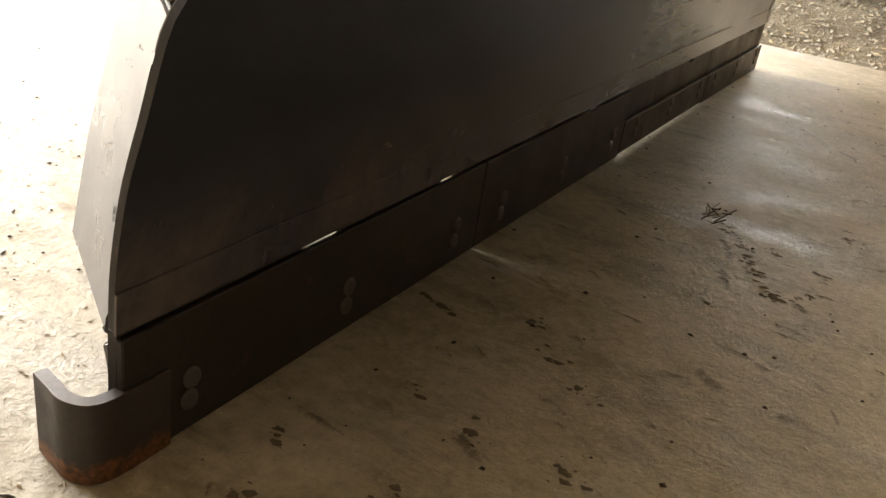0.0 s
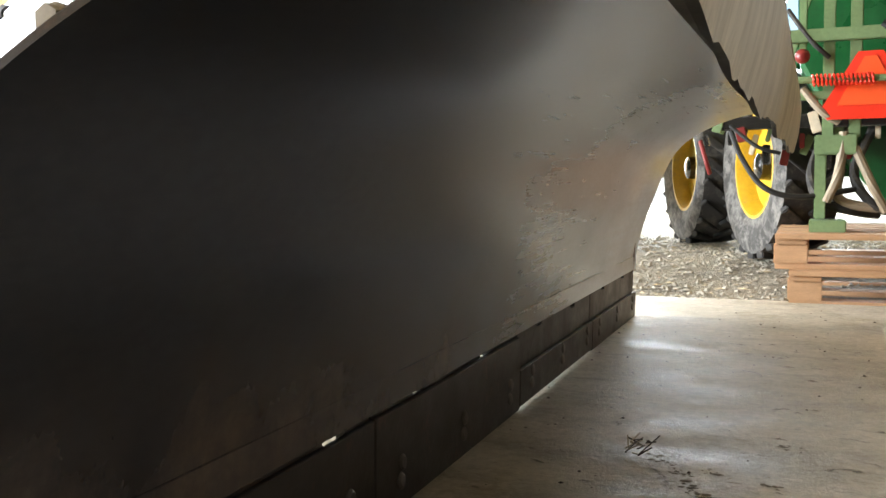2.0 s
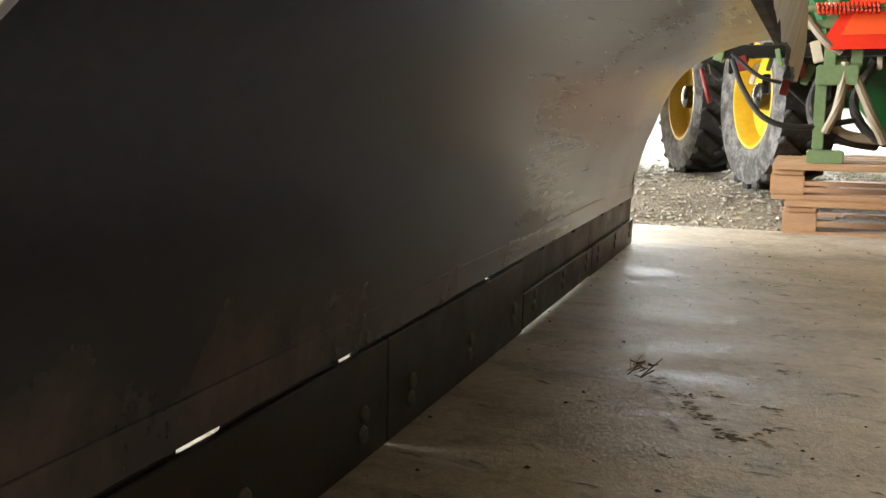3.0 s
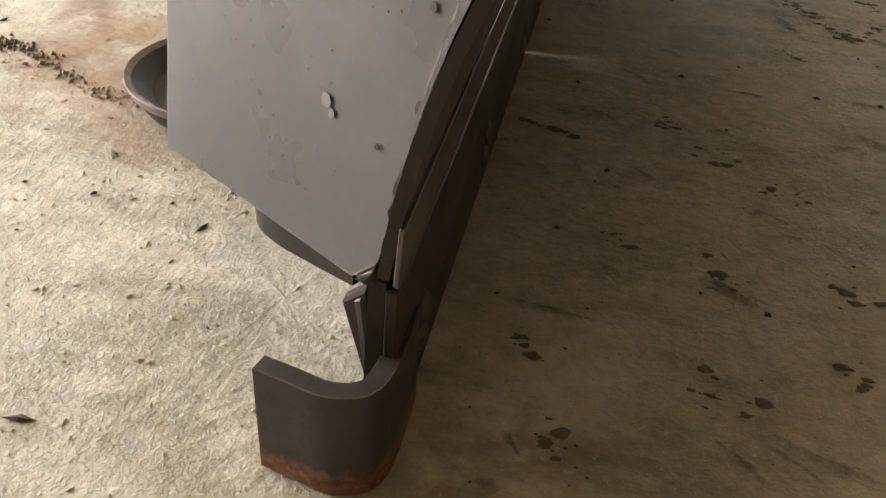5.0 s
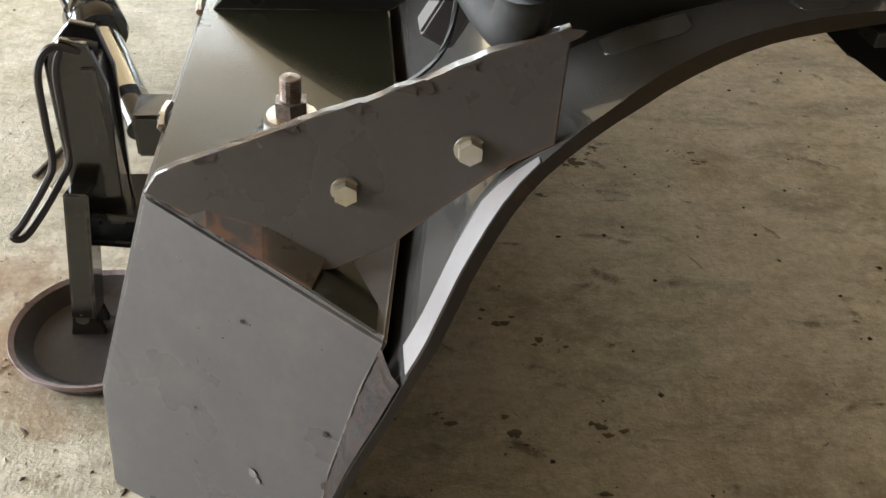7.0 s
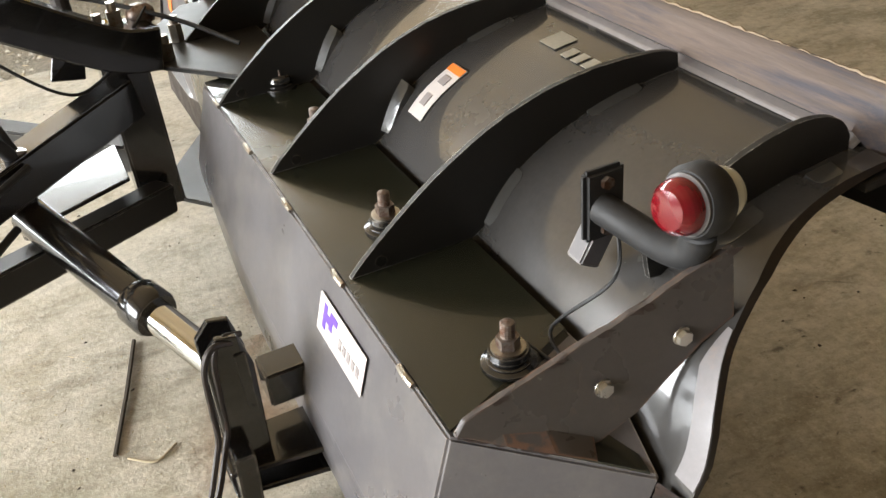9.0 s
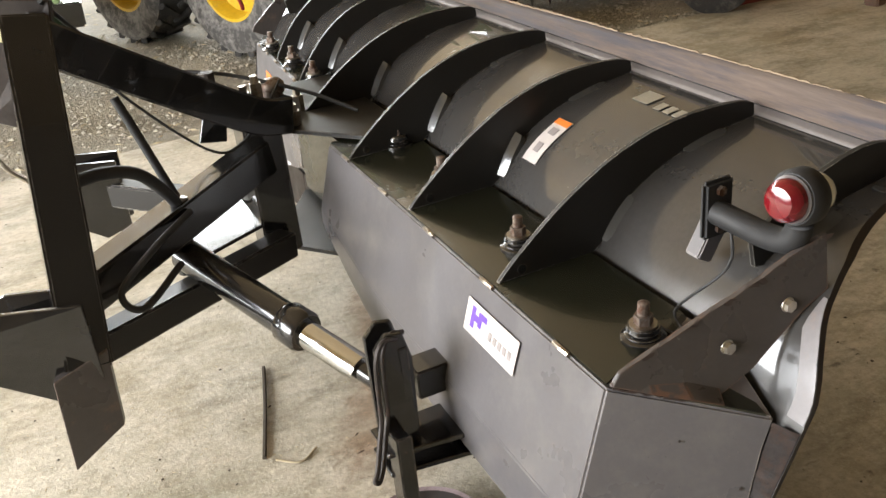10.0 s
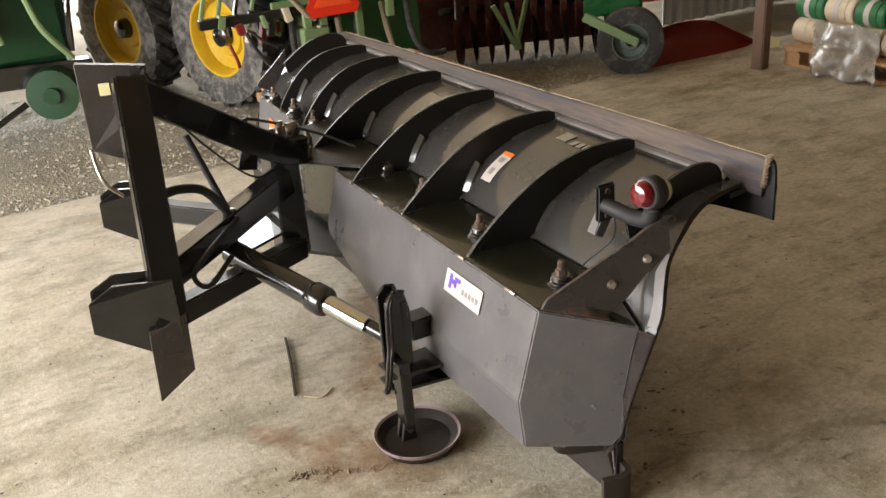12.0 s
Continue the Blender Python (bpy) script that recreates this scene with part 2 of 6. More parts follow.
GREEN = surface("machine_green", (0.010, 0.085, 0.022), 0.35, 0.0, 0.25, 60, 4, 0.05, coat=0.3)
# machine green darkened to paint in the shade over the far implement
SHADED_GREEN = surface("shaded_machine_green", (0.005, 0.038, 0.011), 0.4, 0.0, 0.3, 60, 4, 0.05, coat=0.2)
GREEN_DUSTY = surface("dusty_green", (0.16, 0.23, 0.10), 0.6, 0.0, 0.25, 60, 5, 0.1)
YELLOW = surface("rim_yellow", (0.50, 0.31, 0.014), 0.4, 0.0, 0.2, 50, 6, 0.08, stain=(0.25, 0.18, 0.08), stain_at=(0.6, 0.7))
TYRE = surface("tyre_rubber", (0.03, 0.028, 0.026), 0.8, 0.0, 0.35, 60, 6, 0.3, stain=(0.16, 0.14, 0.115), stain_at=(0.52, 0.8))
SIDEWALL = surface("dusty_sidewall", (0.15, 0.14, 0.128), 0.85, 0.0, 0.4, 60, 7, 0.4, stain=(0.04, 0.037, 0.034), stain_at=(0.42, 0.56))
RED = surface("machine_red", (0.17, 0.012, 0.010), 0.45, 0.0, 0.25, 60, 5, 0.06)
DARK_RED = surface("worn_dark_red", (0.075, 0.014, 0.012), 0.5, 0.0, 0.4, 60, 8, 0.1, stain=(0.07, 0.05, 0.04), stain_at=(0.5, 0.65))
RIM_GREEN = surface("grey_green_rim", (0.10, 0.13, 0.11), 0.6, 0.0, 0.25, 60, 5, 0.1)
PALE_YELLOW = surface("pale_yellow_plate", (0.75, 0.70, 0.38), 0.5, 0.0, 0.1, 60, 5, 0.0)
ORANGE_RED = surface("signal_red", (0.80, 0.035, 0.012), 0.4, 0.0, 0.1, 60, 5, 0.02)
FLUOR = surface("signal_orange", (0.95, 0.10, 0.02), 0.4, 0.0, 0.1, 60, 5, 0.02)
WALL = surface("shed_wall", (0.46, 0.34, 0.18), 0.8, 0.0, 0.15, 20, 1.2, 0.2)
# tones of the unseen east and south walls and ceiling, set to steer bounce light
DARKWALL = surface("bounce_wall_east", (0.15, 0.112, 0.07), 0.8, 0.0, 0.3, 30, 1.5, 0.3, stretch=(1, 1, 0.1))
SOUTHWALL = surface("dark_wall_south", (0.10, 0.08, 0.055), 0.8, 0.0, 0.3, 30, 1.5, 0.3, stretch=(1, 1, 0.1))
ROOF = surface("bounce_ceiling", (0.32, 0.234, 0.132), 0.8, 0.0, 0.25, 30, 1.5, 0.3, stretch=(1, 0.1, 1))
SHEET = surface("corrugated_sheet", (0.45, 0.47, 0.48), 0.45, 0.3, 0.12, 40, 2, 0.1)
TIMBER = surface("brown_timber", (0.17, 0.105, 0.075), 0.8, 0.0, 0.25, 60, 5, 0.3, stretch=(6, 6, 1))
WHITE = surface("white_label", (0.55, 0.50, 0.47), 0.4, 0.0, 0.05, 80, 8, 0.02)
VIOLET = surface("violet_print", (0.13, 0.06, 0.42), 0.4, 0.0, 0.05, 80, 8, 0.0)
PRINT = surface("grey_print", (0.28, 0.25, 0.24), 0.4, 0.0, 0.05, 80, 8, 0.0)
ORANGE = surface("orange_print", (0.85, 0.22, 0.04), 0.4, 0.0, 0.05, 80, 8, 0.0)
BEIGE_MARK = surface("beige_print", (0.27, 0.245, 0.19), 0.5, 0.0, 0.15, 120, 20, 0.02)
FILM = surface("plastic_film", (0.60, 0.57, 0.53), 0.25, 0.0, 0.1, 60, 6, 0.3, coat=0.3)
FILM.node_tree.nodes["Principled BSDF"].inputs["Transmission Weight"].default_value = 0.6
SACK = surface("cream_wrap", (0.62, 0.52, 0.38), 0.6, 0.0, 0.15, 60, 6, 0.2)
RIM_LILAC = surface("worn_lilac_rim", (0.24, 0.18, 0.18), 0.6, 0.0, 0.25, 90, 14, 0.2, stain=(0.10, 0.06, 0.05), stain_at=(0.52, 0.66))
EARTH = surface("brown_earth", (0.20, 0.155, 0.10), 0.95, 0.0, 0.4, 120, 20, 0.5)
HOSE_TAN = surface("tan_hose", (0.27, 0.215, 0.145), 0.6, 0.0, 0.2, 60, 6, 0.2)
NET = surface("green_wrap", (0.03, 0.16, 0.06), 0.45, 0.0, 0.25, 80, 8, 0.1)
STRAW = surface("straw", (0.40, 0.33, 0.21), 0.8, 0.0, 0.2, 100, 10, 0.0)


def smear_material(name, base, gain, most, lo=0.46, hi=0.66, grain=38):
    m = surface(name, base, 0.85, 0.0, 0.3, 90, 15, 0.5)
    nt = m.node_tree
    geo = nt.nodes.new("ShaderNodeNewGeometry")
    sep = nt.nodes.new("ShaderNodeSeparateXYZ")
    nt.links.new(geo.outputs["Position"], sep.inputs[0])
    k = nt.nodes.new("ShaderNodeMath")
    k.operation = "MULTIPLY_ADD"
    k.inputs[1].default_value, k.inputs[2].default_value = gain, -0.42
    nt.links.new(sep.outputs[2], k.inputs[0])
    n = noise_tex(nt, geo.outputs["Position"], grain, 8, 0.78)
    a = nt.nodes.new("ShaderNodeMath")
    a.operation = "ADD"
    nt.links.new(k.outputs[0], a.inputs[0])
    w = nt.nodes.new("ShaderNodeMath")
    w.operation = "MULTIPLY_ADD"
    w.inputs[1].default_value, w.inputs[2].default_value = 3.0, -1.0
    nt.links.new(n, w.inputs[0])
    nt.links.new(w.outputs[0], a.inputs[1])
    nt.links.new(ramp(nt, a.outputs[0], [(lo, (0, 0, 0)), (hi, (most,) * 3)]), nt.nodes["Principled BSDF"].inputs["Alpha"])
    return m


SMEAR, RUST_STAIN = smear_material("mud_smear", (0.105, 0.082, 0.052), 190.0, 0.5, 0.40, 1.15), smear_material("rust_stain", (0.33, 0.175, 0.085), 300.0, 0.42, 0.25, 1.35, 9)


def rusting(name, base, rust, level, soft):
    """Dark steel that rusts unevenly from its lower rim up to about the level."""
    m = surface(name, base, 0.45, 0.3, 0.25, 90, 12, 0.25)
    nt = m.node_tree
    b = nt.nodes["Principled BSDF"]
    old = b.inputs["Base Color"].links[0].from_socket
    geo = nt.nodes.new("ShaderNodeNewGeometry")
    sep = nt.nodes.new("ShaderNodeSeparateXYZ")
    nt.links.new(geo.outputs["Position"], sep.inputs[0])
    n = noise_tex(nt, geo.outputs["Position"], 45, 7, 0.7)
    k = nt.nodes.new("ShaderNodeMath")
    k.operation = "MULTIPLY_ADD"
    k.inputs[1].default_value, k.inputs[2].default_value = -1 / soft, level / soft
    nt.links.new(sep.outputs[2], k.inputs[0])
    a = nt.nodes.new("ShaderNodeMath")
    a.operation = "ADD"
    nt.links.new(k.outputs[0], a.inputs[0])
    nt.links.new(n, a.inputs[1])
    f = ramp(nt, a.outputs[0], [(0.45, (0, 0, 0)), (0.62, (1, 1, 1))])
    speck = ramp(nt, noise_tex(nt, geo.outputs["Position"], 130, 5, 0.7), [(0.35, (0.07, 0.035, 0.02)), (0.65, rust)])
    nt.links.new(mix(nt, f, old, speck), b.inputs["Base Color"])
    return m


HOOK = rusting("rusting_wear_steel", (0.050, 0.040, 0.036), (0.26, 0.11, 0.045), 0.026, 0.05)
edge_wear(HOOK, (0.20, 0.15, 0.12), 0.004)
DIRT = surface("dark_dirt", (0.07, 0.055, 0.04), 0.9, 0.0, 0.3, 90, 15, 0.5)
CHIP = surface("scuffed_primer", (0.20, 0.188, 0.178), 0.7, 0.0, 0.2, 120, 30, 0.2)
DUST = surface("pale_dust", (0.55, 0.50, 0.42), 0.9, 0.0, 0.15, 60, 8, 0.1)


def lens(name, color):
    m = bpy.data.materials.new(name)
    m.use_nodes = True
    b = m.node_tree.nodes["Principled BSDF"]
    b.inputs["Base Color"].default_value, b.inputs["Roughness"].default_value = (*color, 1), 0.12
    b.inputs["Transmission Weight"].default_value, b.inputs["Coat Weight"].default_value = 0.35, 0.5
    nt = m.node_tree
    geo = nt.nodes.new("ShaderNodeNewGeometry")
    w = nt.nodes.new("ShaderNodeTexWave")
    w.inputs["Scale"].default_value = 60
    nt.links.new(geo.outputs["Position"], w.inputs["Vector"])
    bp = nt.nodes.new("ShaderNodeBump")
    bp.inputs["Strength"].default_value, bp.inputs["Distance"].default_value = 0.15, 0.0008
    nt.links.new(w.outputs[1], bp.inputs["Height"])
    nt.links.new(bp.outputs[0], b.inputs["Normal"])
    return m


LENS_RED, LENS_WHITE = lens("red_lens", (0.21, 0.003, 0.010)), lens("white_lens", (0.85, 0.82, 0.66))

# ---- building helpers ----


def thing(name, label, category, kind="", group="", at=(0, 0, 0)):
    ob = new(name)
    ob.empty_display_size = 0.1
    ob.location = at
    bpy.context.view_layer.update()
    return tagged(ob, label, category, group, kind)


def part(name, bm, material, parent=None, label="", smooth=False):
    bmesh.ops.recalc_face_normals(bm, faces=bm.faces)
    me = bpy.data.meshes.new(name)
    bm.to_mesh(me)
    bm.free()
    me.materials.append(material)
    if smooth:
        for p in me.polygons:
            p.use_smooth = True
        me.set_sharp_from_angle(angle=radians(38))
    ob = new(name, me)
    if parent is not None:
        ob.parent = parent
        top = Vector((0, 0, 0))
        up = parent
        while up is not None:
            top += up.location
            up = up.parent
        me.transform(Matrix.Translation(-top))
    return tagged(ob, label)


def setting(name, bm, material, label, category, smooth=False):
    return tagged(part(name, bm, material, None, label, smooth), "", category, "", "structure")


def box(bm, c, s, rot=None, bevel=0.0):
    r = bmesh.ops.create_cube(bm, size=1)
    m = Matrix.Translation(c) @ (rot.to_4x4() if rot is not None else Matrix()) @ Matrix.Diagonal((*s, 1))
    bmesh.ops.transform(bm, matrix=m, verts=r["verts"])
    if bevel:
        edges = {e for v in r["verts"] for e in v.link_edges}
        bmesh.ops.bevel(bm, geom=list(edges), offset=bevel, segments=2, affect="EDGES")
    return bm


def rod(bm, a, b, r, seg=16, r2=None):
    a, b = Vector(a), Vector(b)
    d = b - a
    m = Matrix.Translation((a + b) / 2) @ d.to_track_quat("Z", "Y").to_matrix().to_4x4()
    bmesh.ops.create_cone(bm, cap_ends=True, segments=seg, radius1=r, radius2=r if r2 is None else r2, depth=d.length, matrix=m)
    return bm


def beam(bm, a, b, w, h, bevel=0.004, up=(0, 0, 1)):
    """A rectangular bar from a to b: w across, h along up."""
    a, b = Vector(a), Vector(b)
    d = (b - a).normalized()
    u = Vector(up)
    s = d.cross(u).normalized()
    u = s.cross(d).normalized()
    rot = Matrix((s, d, u)).transposed()
    return box(bm, (a + b) / 2, (w, (b - a).length, h), rot, bevel)


def slab(bm, pts, off):
    """A flat polygon of 3D points, thickened by the vector off."""
    off = Vector(off)
    lo = [bm.verts.new(Vector(p)) for p in pts]
    hi = [bm.verts.new(Vector(p) + off) for p in pts]
    bm.faces.new(lo)
    bm.faces.new(list(reversed(hi)))
    n = len(pts)
    for i in range(n):
        bm.faces.new((lo[i], hi[i], hi[(i + 1) % n], lo[(i + 1) % n]))
    return bm


def edge_round(bm, offset=0.003):
    bmesh.ops.bevel(bm, geom=list(bm.edges), offset=offset, segments=1, affect="EDGES")
    return bm


def spline(pts, n):
    """Catmull-Rom through pts, n points in all."""
    p = np.array(pts, float)
    e = np.vstack([2 * p[0] - p[1], p, 2 * p[-1] - p[-2]])
    out = []
    for t in np.linspace(0, len(p) - 1, n):
        i = min(int(t), len(p) - 2)
        u = t - i
        a, b, c, d = e[i:i + 4]
        out.append(0.5 * (2 * b + (c - a) * u + (2 * a - 5 * b + 4 * c - d) * u * u + (3 * b - a - 3 * c + d) * u ** 3))
    return np.array(out)


def hose(bm, pts, r, n=40, seg=8):
    c = spline(pts, n)
    rings = []
    for i, p in enumerate(c):
        d = Vector(c[min(i + 1, n - 1)] - c[max(i - 1, 0)]).normalized()
        q = d.to_track_quat("Z", "Y").to_matrix()
        rings.append([bm.verts.new(Vector(p) + q @ Vector((r * math.cos(k * math.tau / seg), r * math.sin(k * math.tau / seg), 0))) for k in range(seg)])
    for a, b in zip(rings, rings[1:]):
        for k in range(seg):
            bm.faces.new((a[k], a[(k + 1) % seg], b[(k + 1) % seg], b[k]))
    bm.faces.new(rings[0])
    bm.faces.new(list(reversed(rings[-1])))
    return bm


def lathe(bm, prof, c, axis, seg=48, caps=True):
    """Turns the profile of (radius, along) about the axis through c; closed."""
    q = Vector(axis).to_track_quat("Z", "Y").to_matrix()
    rings = []
    for r, h in prof:
        rings.append([bm.verts.new(Vector(c) + q @ Vector((r * math.cos(k * math.tau / seg), r * math.sin(k * math.tau / seg), h))) for k in range(seg)])
    for a, b in zip(rings, rings[1:]):
        for k in range(seg):
            bm.faces.new((a[k], a[(k + 1) % seg], b[(k + 1) % seg], b[k]))
    if caps and prof[0][0] > 0.0005:
        bm.faces.new(rings[0])
    if caps and prof[-1][0] > 0.0005:
        bm.faces.new(list(reversed(rings[-1])))
    bmesh.ops.remove_doubles(bm, verts=bm.verts, dist=0.0002)
    return bm


B = bmesh.new

# ---- shed ----
floor = setting("floor", box(B(), (1.0, -1.0, -0.06), (16, 8.7, 0.12)), CONCRETE, "dusty yellowish concrete floor with dark smears", "floor")


def ground_z(x, y):
    """The gravel lies a little under the floor and rises where the tractor stands."""
    u, w = min(1, max(0, (y - 3.7) / 0.8)), min(1, max(0, (2.0 - x) / 0.9))
    return -0.025 - 0.02 * (y > 3.5) + 0.13 * u * u * (3 - 2 * u) * w


bm = B()
bmesh.ops.create_grid(bm, x_segments=90, y_segments=60, size=0.5)
for v in bm.verts:
    v.co = Vector((1.0 + v.co.x * 16, 7.6 + v.co.y * 8.6, -0.025))
    v.co.z = ground_z(v.co.x, v.co.y) + 0.03 * noise.noise(v.co * 2.3)
ground = setting("ground", bm, GRAVEL, "grey gravel ground strewn with straw and chips", "gravel", True)
far_ground = setting("yard", box(B(), (0, 30, -0.6), (160, 90, 1.0)), DUST, "pale gravel yard outside the gate", "yard")


def wall_with_gate(name, axis, at, lo, hi, gate_lo, gate_hi, gate_top, top, mat):
    bm = B()
    for a, b, z0, z1 in ((lo, gate_lo, 0, top), (gate_hi, hi, 0, top), (gate_lo, gate_hi, gate_top, top)):
        if b - a > 0.01:
            c, s = ((at, (a + b) / 2, (z0 + z1) / 2), (0.2, b - a, z1 - z0)) if axis == "x" else (((a + b) / 2, at, (z0 + z1) / 2), (b - a, 0.2, z1 - z0))
            box(bm, c, s)
    return setting(name, bm, mat, {"shed_wall": "plain beige shed wall", "bounce_wall_east": "unseen shed wall, browned to steer bounce light", "dark_wall_south": "unseen shed wall, darkened to hold back bounce light"}.get(mat.name, "grey sheet metal shed wall"), "wall")


wall_with_gate("wall_west", "x", -4.8, -5.3, 12.1, -1.0, 4.0, 2.9, 5.2, WALL)
wall_with_gate("wall_east", "x", 8.0, -5.3, 12.1, 0, 0, 0, 5.2, DARKWALL)
wall_with_gate("wall_north", "y", 12.0, -4.7, 7.9, -4.65, 5.0, 4.9, 5.2, SHEET)
wall_with_gate("wall_south", "y", -5.2, -4.7, 7.9, 0, 0, 0, 5.2, SOUTHWALL)
bm = B()
nx_ = 110
front_, back_ = [], []
for i in range(nx_ + 1):
    x = 4.45 + 3.45 * i / nx_
    dy = 0.02 * (1 if i % 4 in (1, 2) else -1)
    front_.append((bm.verts.new((x, 4.45 + dy, -0.02)), bm.verts.new((x, 4.45 + dy, 5.2))))
    back_.append((bm.verts.new((x, 4.453 + dy, -0.02)), bm.verts.new((x, 4.453 + dy, 5.2))))
for g_ in (front_, back_):
    for a_, b_ in zip(g_, g_[1:]):
        bm.faces.new((a_[0], b_[0], b_[1], a_[1]))
for k_ in (0, nx_):
    bm.faces.new((front_[k_][0], back_[k_][0], back_[k_][1], front_[k_][1]))
setting("wall_partition", bm, SHEET, "corrugated pale grey sheet metal wall", "wall")
setting("ceiling", box(B(), (1.6, 3.4, 5.3), (13.2, 17.6, 0.2)), ROOF, "unseen shed ceiling, browned for warm bounce light", "ceiling")

# ---- snow plough ----
Y0, Y1 = -0.175, 2.77  # ends of the mouldboard
YC = (Y0 + Y1) / 2
FACE = spline([(0.1455, 0.180), (0.160, 0.26), (0.185, 0.35), (0.216, 0.43), (0.247, 0.51), (0.283, 0.58), (0.335, 0.637), (0.415, 0.681), (0.51, 0.710), (0.60, 0.723), (0.664, 0.728)], 44)


def face_normal(i):
    d = FACE[min(i + 1, len(FACE) - 1)] - FACE[max(i - 1, 0)]
    d = d / np.hypot(*d)
    return np.array((-d[1], d[0]))


BACK = np.array([p + 0.009 * face_normal(i) for i, p in enumerate(FACE)])


def end_in(z):
    """How far the mouldboard's end stands in from its lower corner, at height z."""
    zs = [0.17, 0.35, 0.46, 0.52, 0.555, 0.595, 0.625, 0.655, 0.68, 0.71, 0.73]
    ins = [0.008, -0.006, -0.012, -0.015, -0.004, 0.020, 0.042, 0.062, 0.083, 0.122, 0.142]
    return float(np.interp(z, zs, ins))


plough = thing("snow_plough", "dark grey steel snow plough blade standing on the concrete floor", "snow plough", at=(0.15, YC, 0))

bm = B()
ny = 100
cols = []
for side in (FACE, BACK):
    grid = []
    for j in range(ny + 1):
        u = j / ny
        row = []
        for x, z in side:
            y = (Y0 + end_in(z)) * (1 - u) + (Y1 - end_in(z)) * u
            d = 0.0035 * noise.noise(Vector((x * 2, y * 2.2, z * 3)))
            d += 0.006 * noise.noise(Vector((x * 4, y * 4.5, z * 5 + 3))) * min(1, max(0, (y - 1.7) / 0.5))
            row.append(bm.verts.new((x + d, y, z - d * 0.6)))
        grid.append(row)
    cols.append(grid)
for g in cols:
    for a, b in zip(g, g[1:]):
        for k in range(len(FACE) - 1):
            bm.faces.new((a[k], a[k + 1], b[k + 1], b[k]))
f, k9 = cols
back_side = {v for row in k9 for v in row}
for j in range(ny):
    for k in (0, len(FACE) - 1):
        bm.faces.new((f[j][k], f[j + 1][k], k9[j + 1][k], k9[j][k]))
for j in (0, ny):
    for k in range(len(FACE) - 1):
        bm.faces.new((f[j][k], f[j][k + 1], k9[j][k + 1], k9[j][k]))
ends = {v for g in cols for j in (0, ny) for v in g[j]}
for fc in bm.faces:
    fc.material_index = 1 if all(v in back_side for v in fc.verts) else 2 if all(v in ends for v in fc.verts) else 0
mouldboard = part("mouldboard", bm, MOLD, plough, "curved dark steel mouldboard, scoured in places, with sheen painted in towards its far end", True)
mouldboard.data.materials.append(DRUM)
mouldboard.data.materials.append(EDGE)

# lower strip of the mouldboard with its weld line
bm = B()
slab(bm, [(0.1475, Y0 + 0.003, 0.179), (0.1475, Y1 - 0.003, 0.179), (0.1505, Y1 - 0.003, 0.229), (0.1505, Y0 + 0.003, 0.229)], (0.0045, 0, -0.001))
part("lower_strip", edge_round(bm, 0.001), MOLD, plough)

# box beam behind the mouldboard, in two tapered halves with slanted ends
TOPZ = 0.542
SLANT, LEAN = 0.60, 0.235  # how the beam's end face runs back in x and leans in z


HALVES = ((0.0, 0.0, 1.345, 0.022), (2.66, 0.185, 1.95, 0.135))  # outer end y, back x there, inner end y, back x there


def beam_half(y_out, x_out, y_in, x_in):
    bm = B()
    side = 1 if y_in > y_out else -1
    sections = []
    for u in np.linspace(0, 1, 13):
        y, back = y_out + (y_in - y_out) * u, x_out + (x_in - x_out) * u
        rise = max(0.0, (u - 0.62) / 0.38) ** 1.3
        deep = 0.078 * (1 - back * 3)
        prof = [(back, TOPZ), (back - deep * (1 - 0.25 * rise), 0.30 + 0.06 * rise), (back - deep * 1.05 * (1 - 0.25 * rise), 0.172 + 0.14 * rise)]
        prof += [(0.115, 0.166), (0.139, 0.190)] if u < 0.1 else [(0.095, 0.187 + 0.06 * rise), (0.134, 0.215 + 0.06 * rise)]
        prof += [(0.164, 0.32), (0.196, 0.430), (0.216, 0.484)] if u < 0.05 and side > 0 else [(0.154, 0.32), (0.210, 0.48), (0.240, TOPZ)]
        row = []
        for x, z in prof:
            slant = (-SLANT * (x - x_out) + LEAN * (z - TOPZ)) * max(0, 1 - u * 3)
            row.append(bm.verts.new((x, y + side * slant, z)))
        sections.append(row)
    n = len(sections[0])
    for a, b in zip(sections, sections[1:]):
        for k in range(n):
            bm.faces.new((a[k], a[(k + 1) % n], b[(k + 1) % n], b[k]))
    bm.faces.new(sections[0])
    bm.faces.new(sections[-1])
    bmesh.ops.recalc_face_normals(bm, faces=bm.faces)
    long_edges = [e for e in bm.edges if len(e.link_faces) == 2 and e.calc_face_angle(0) > 0.25]
    bmesh.ops.bevel(bm, geom=long_edges, offset=0.004, segments=2, affect="EDGES")
    return bm


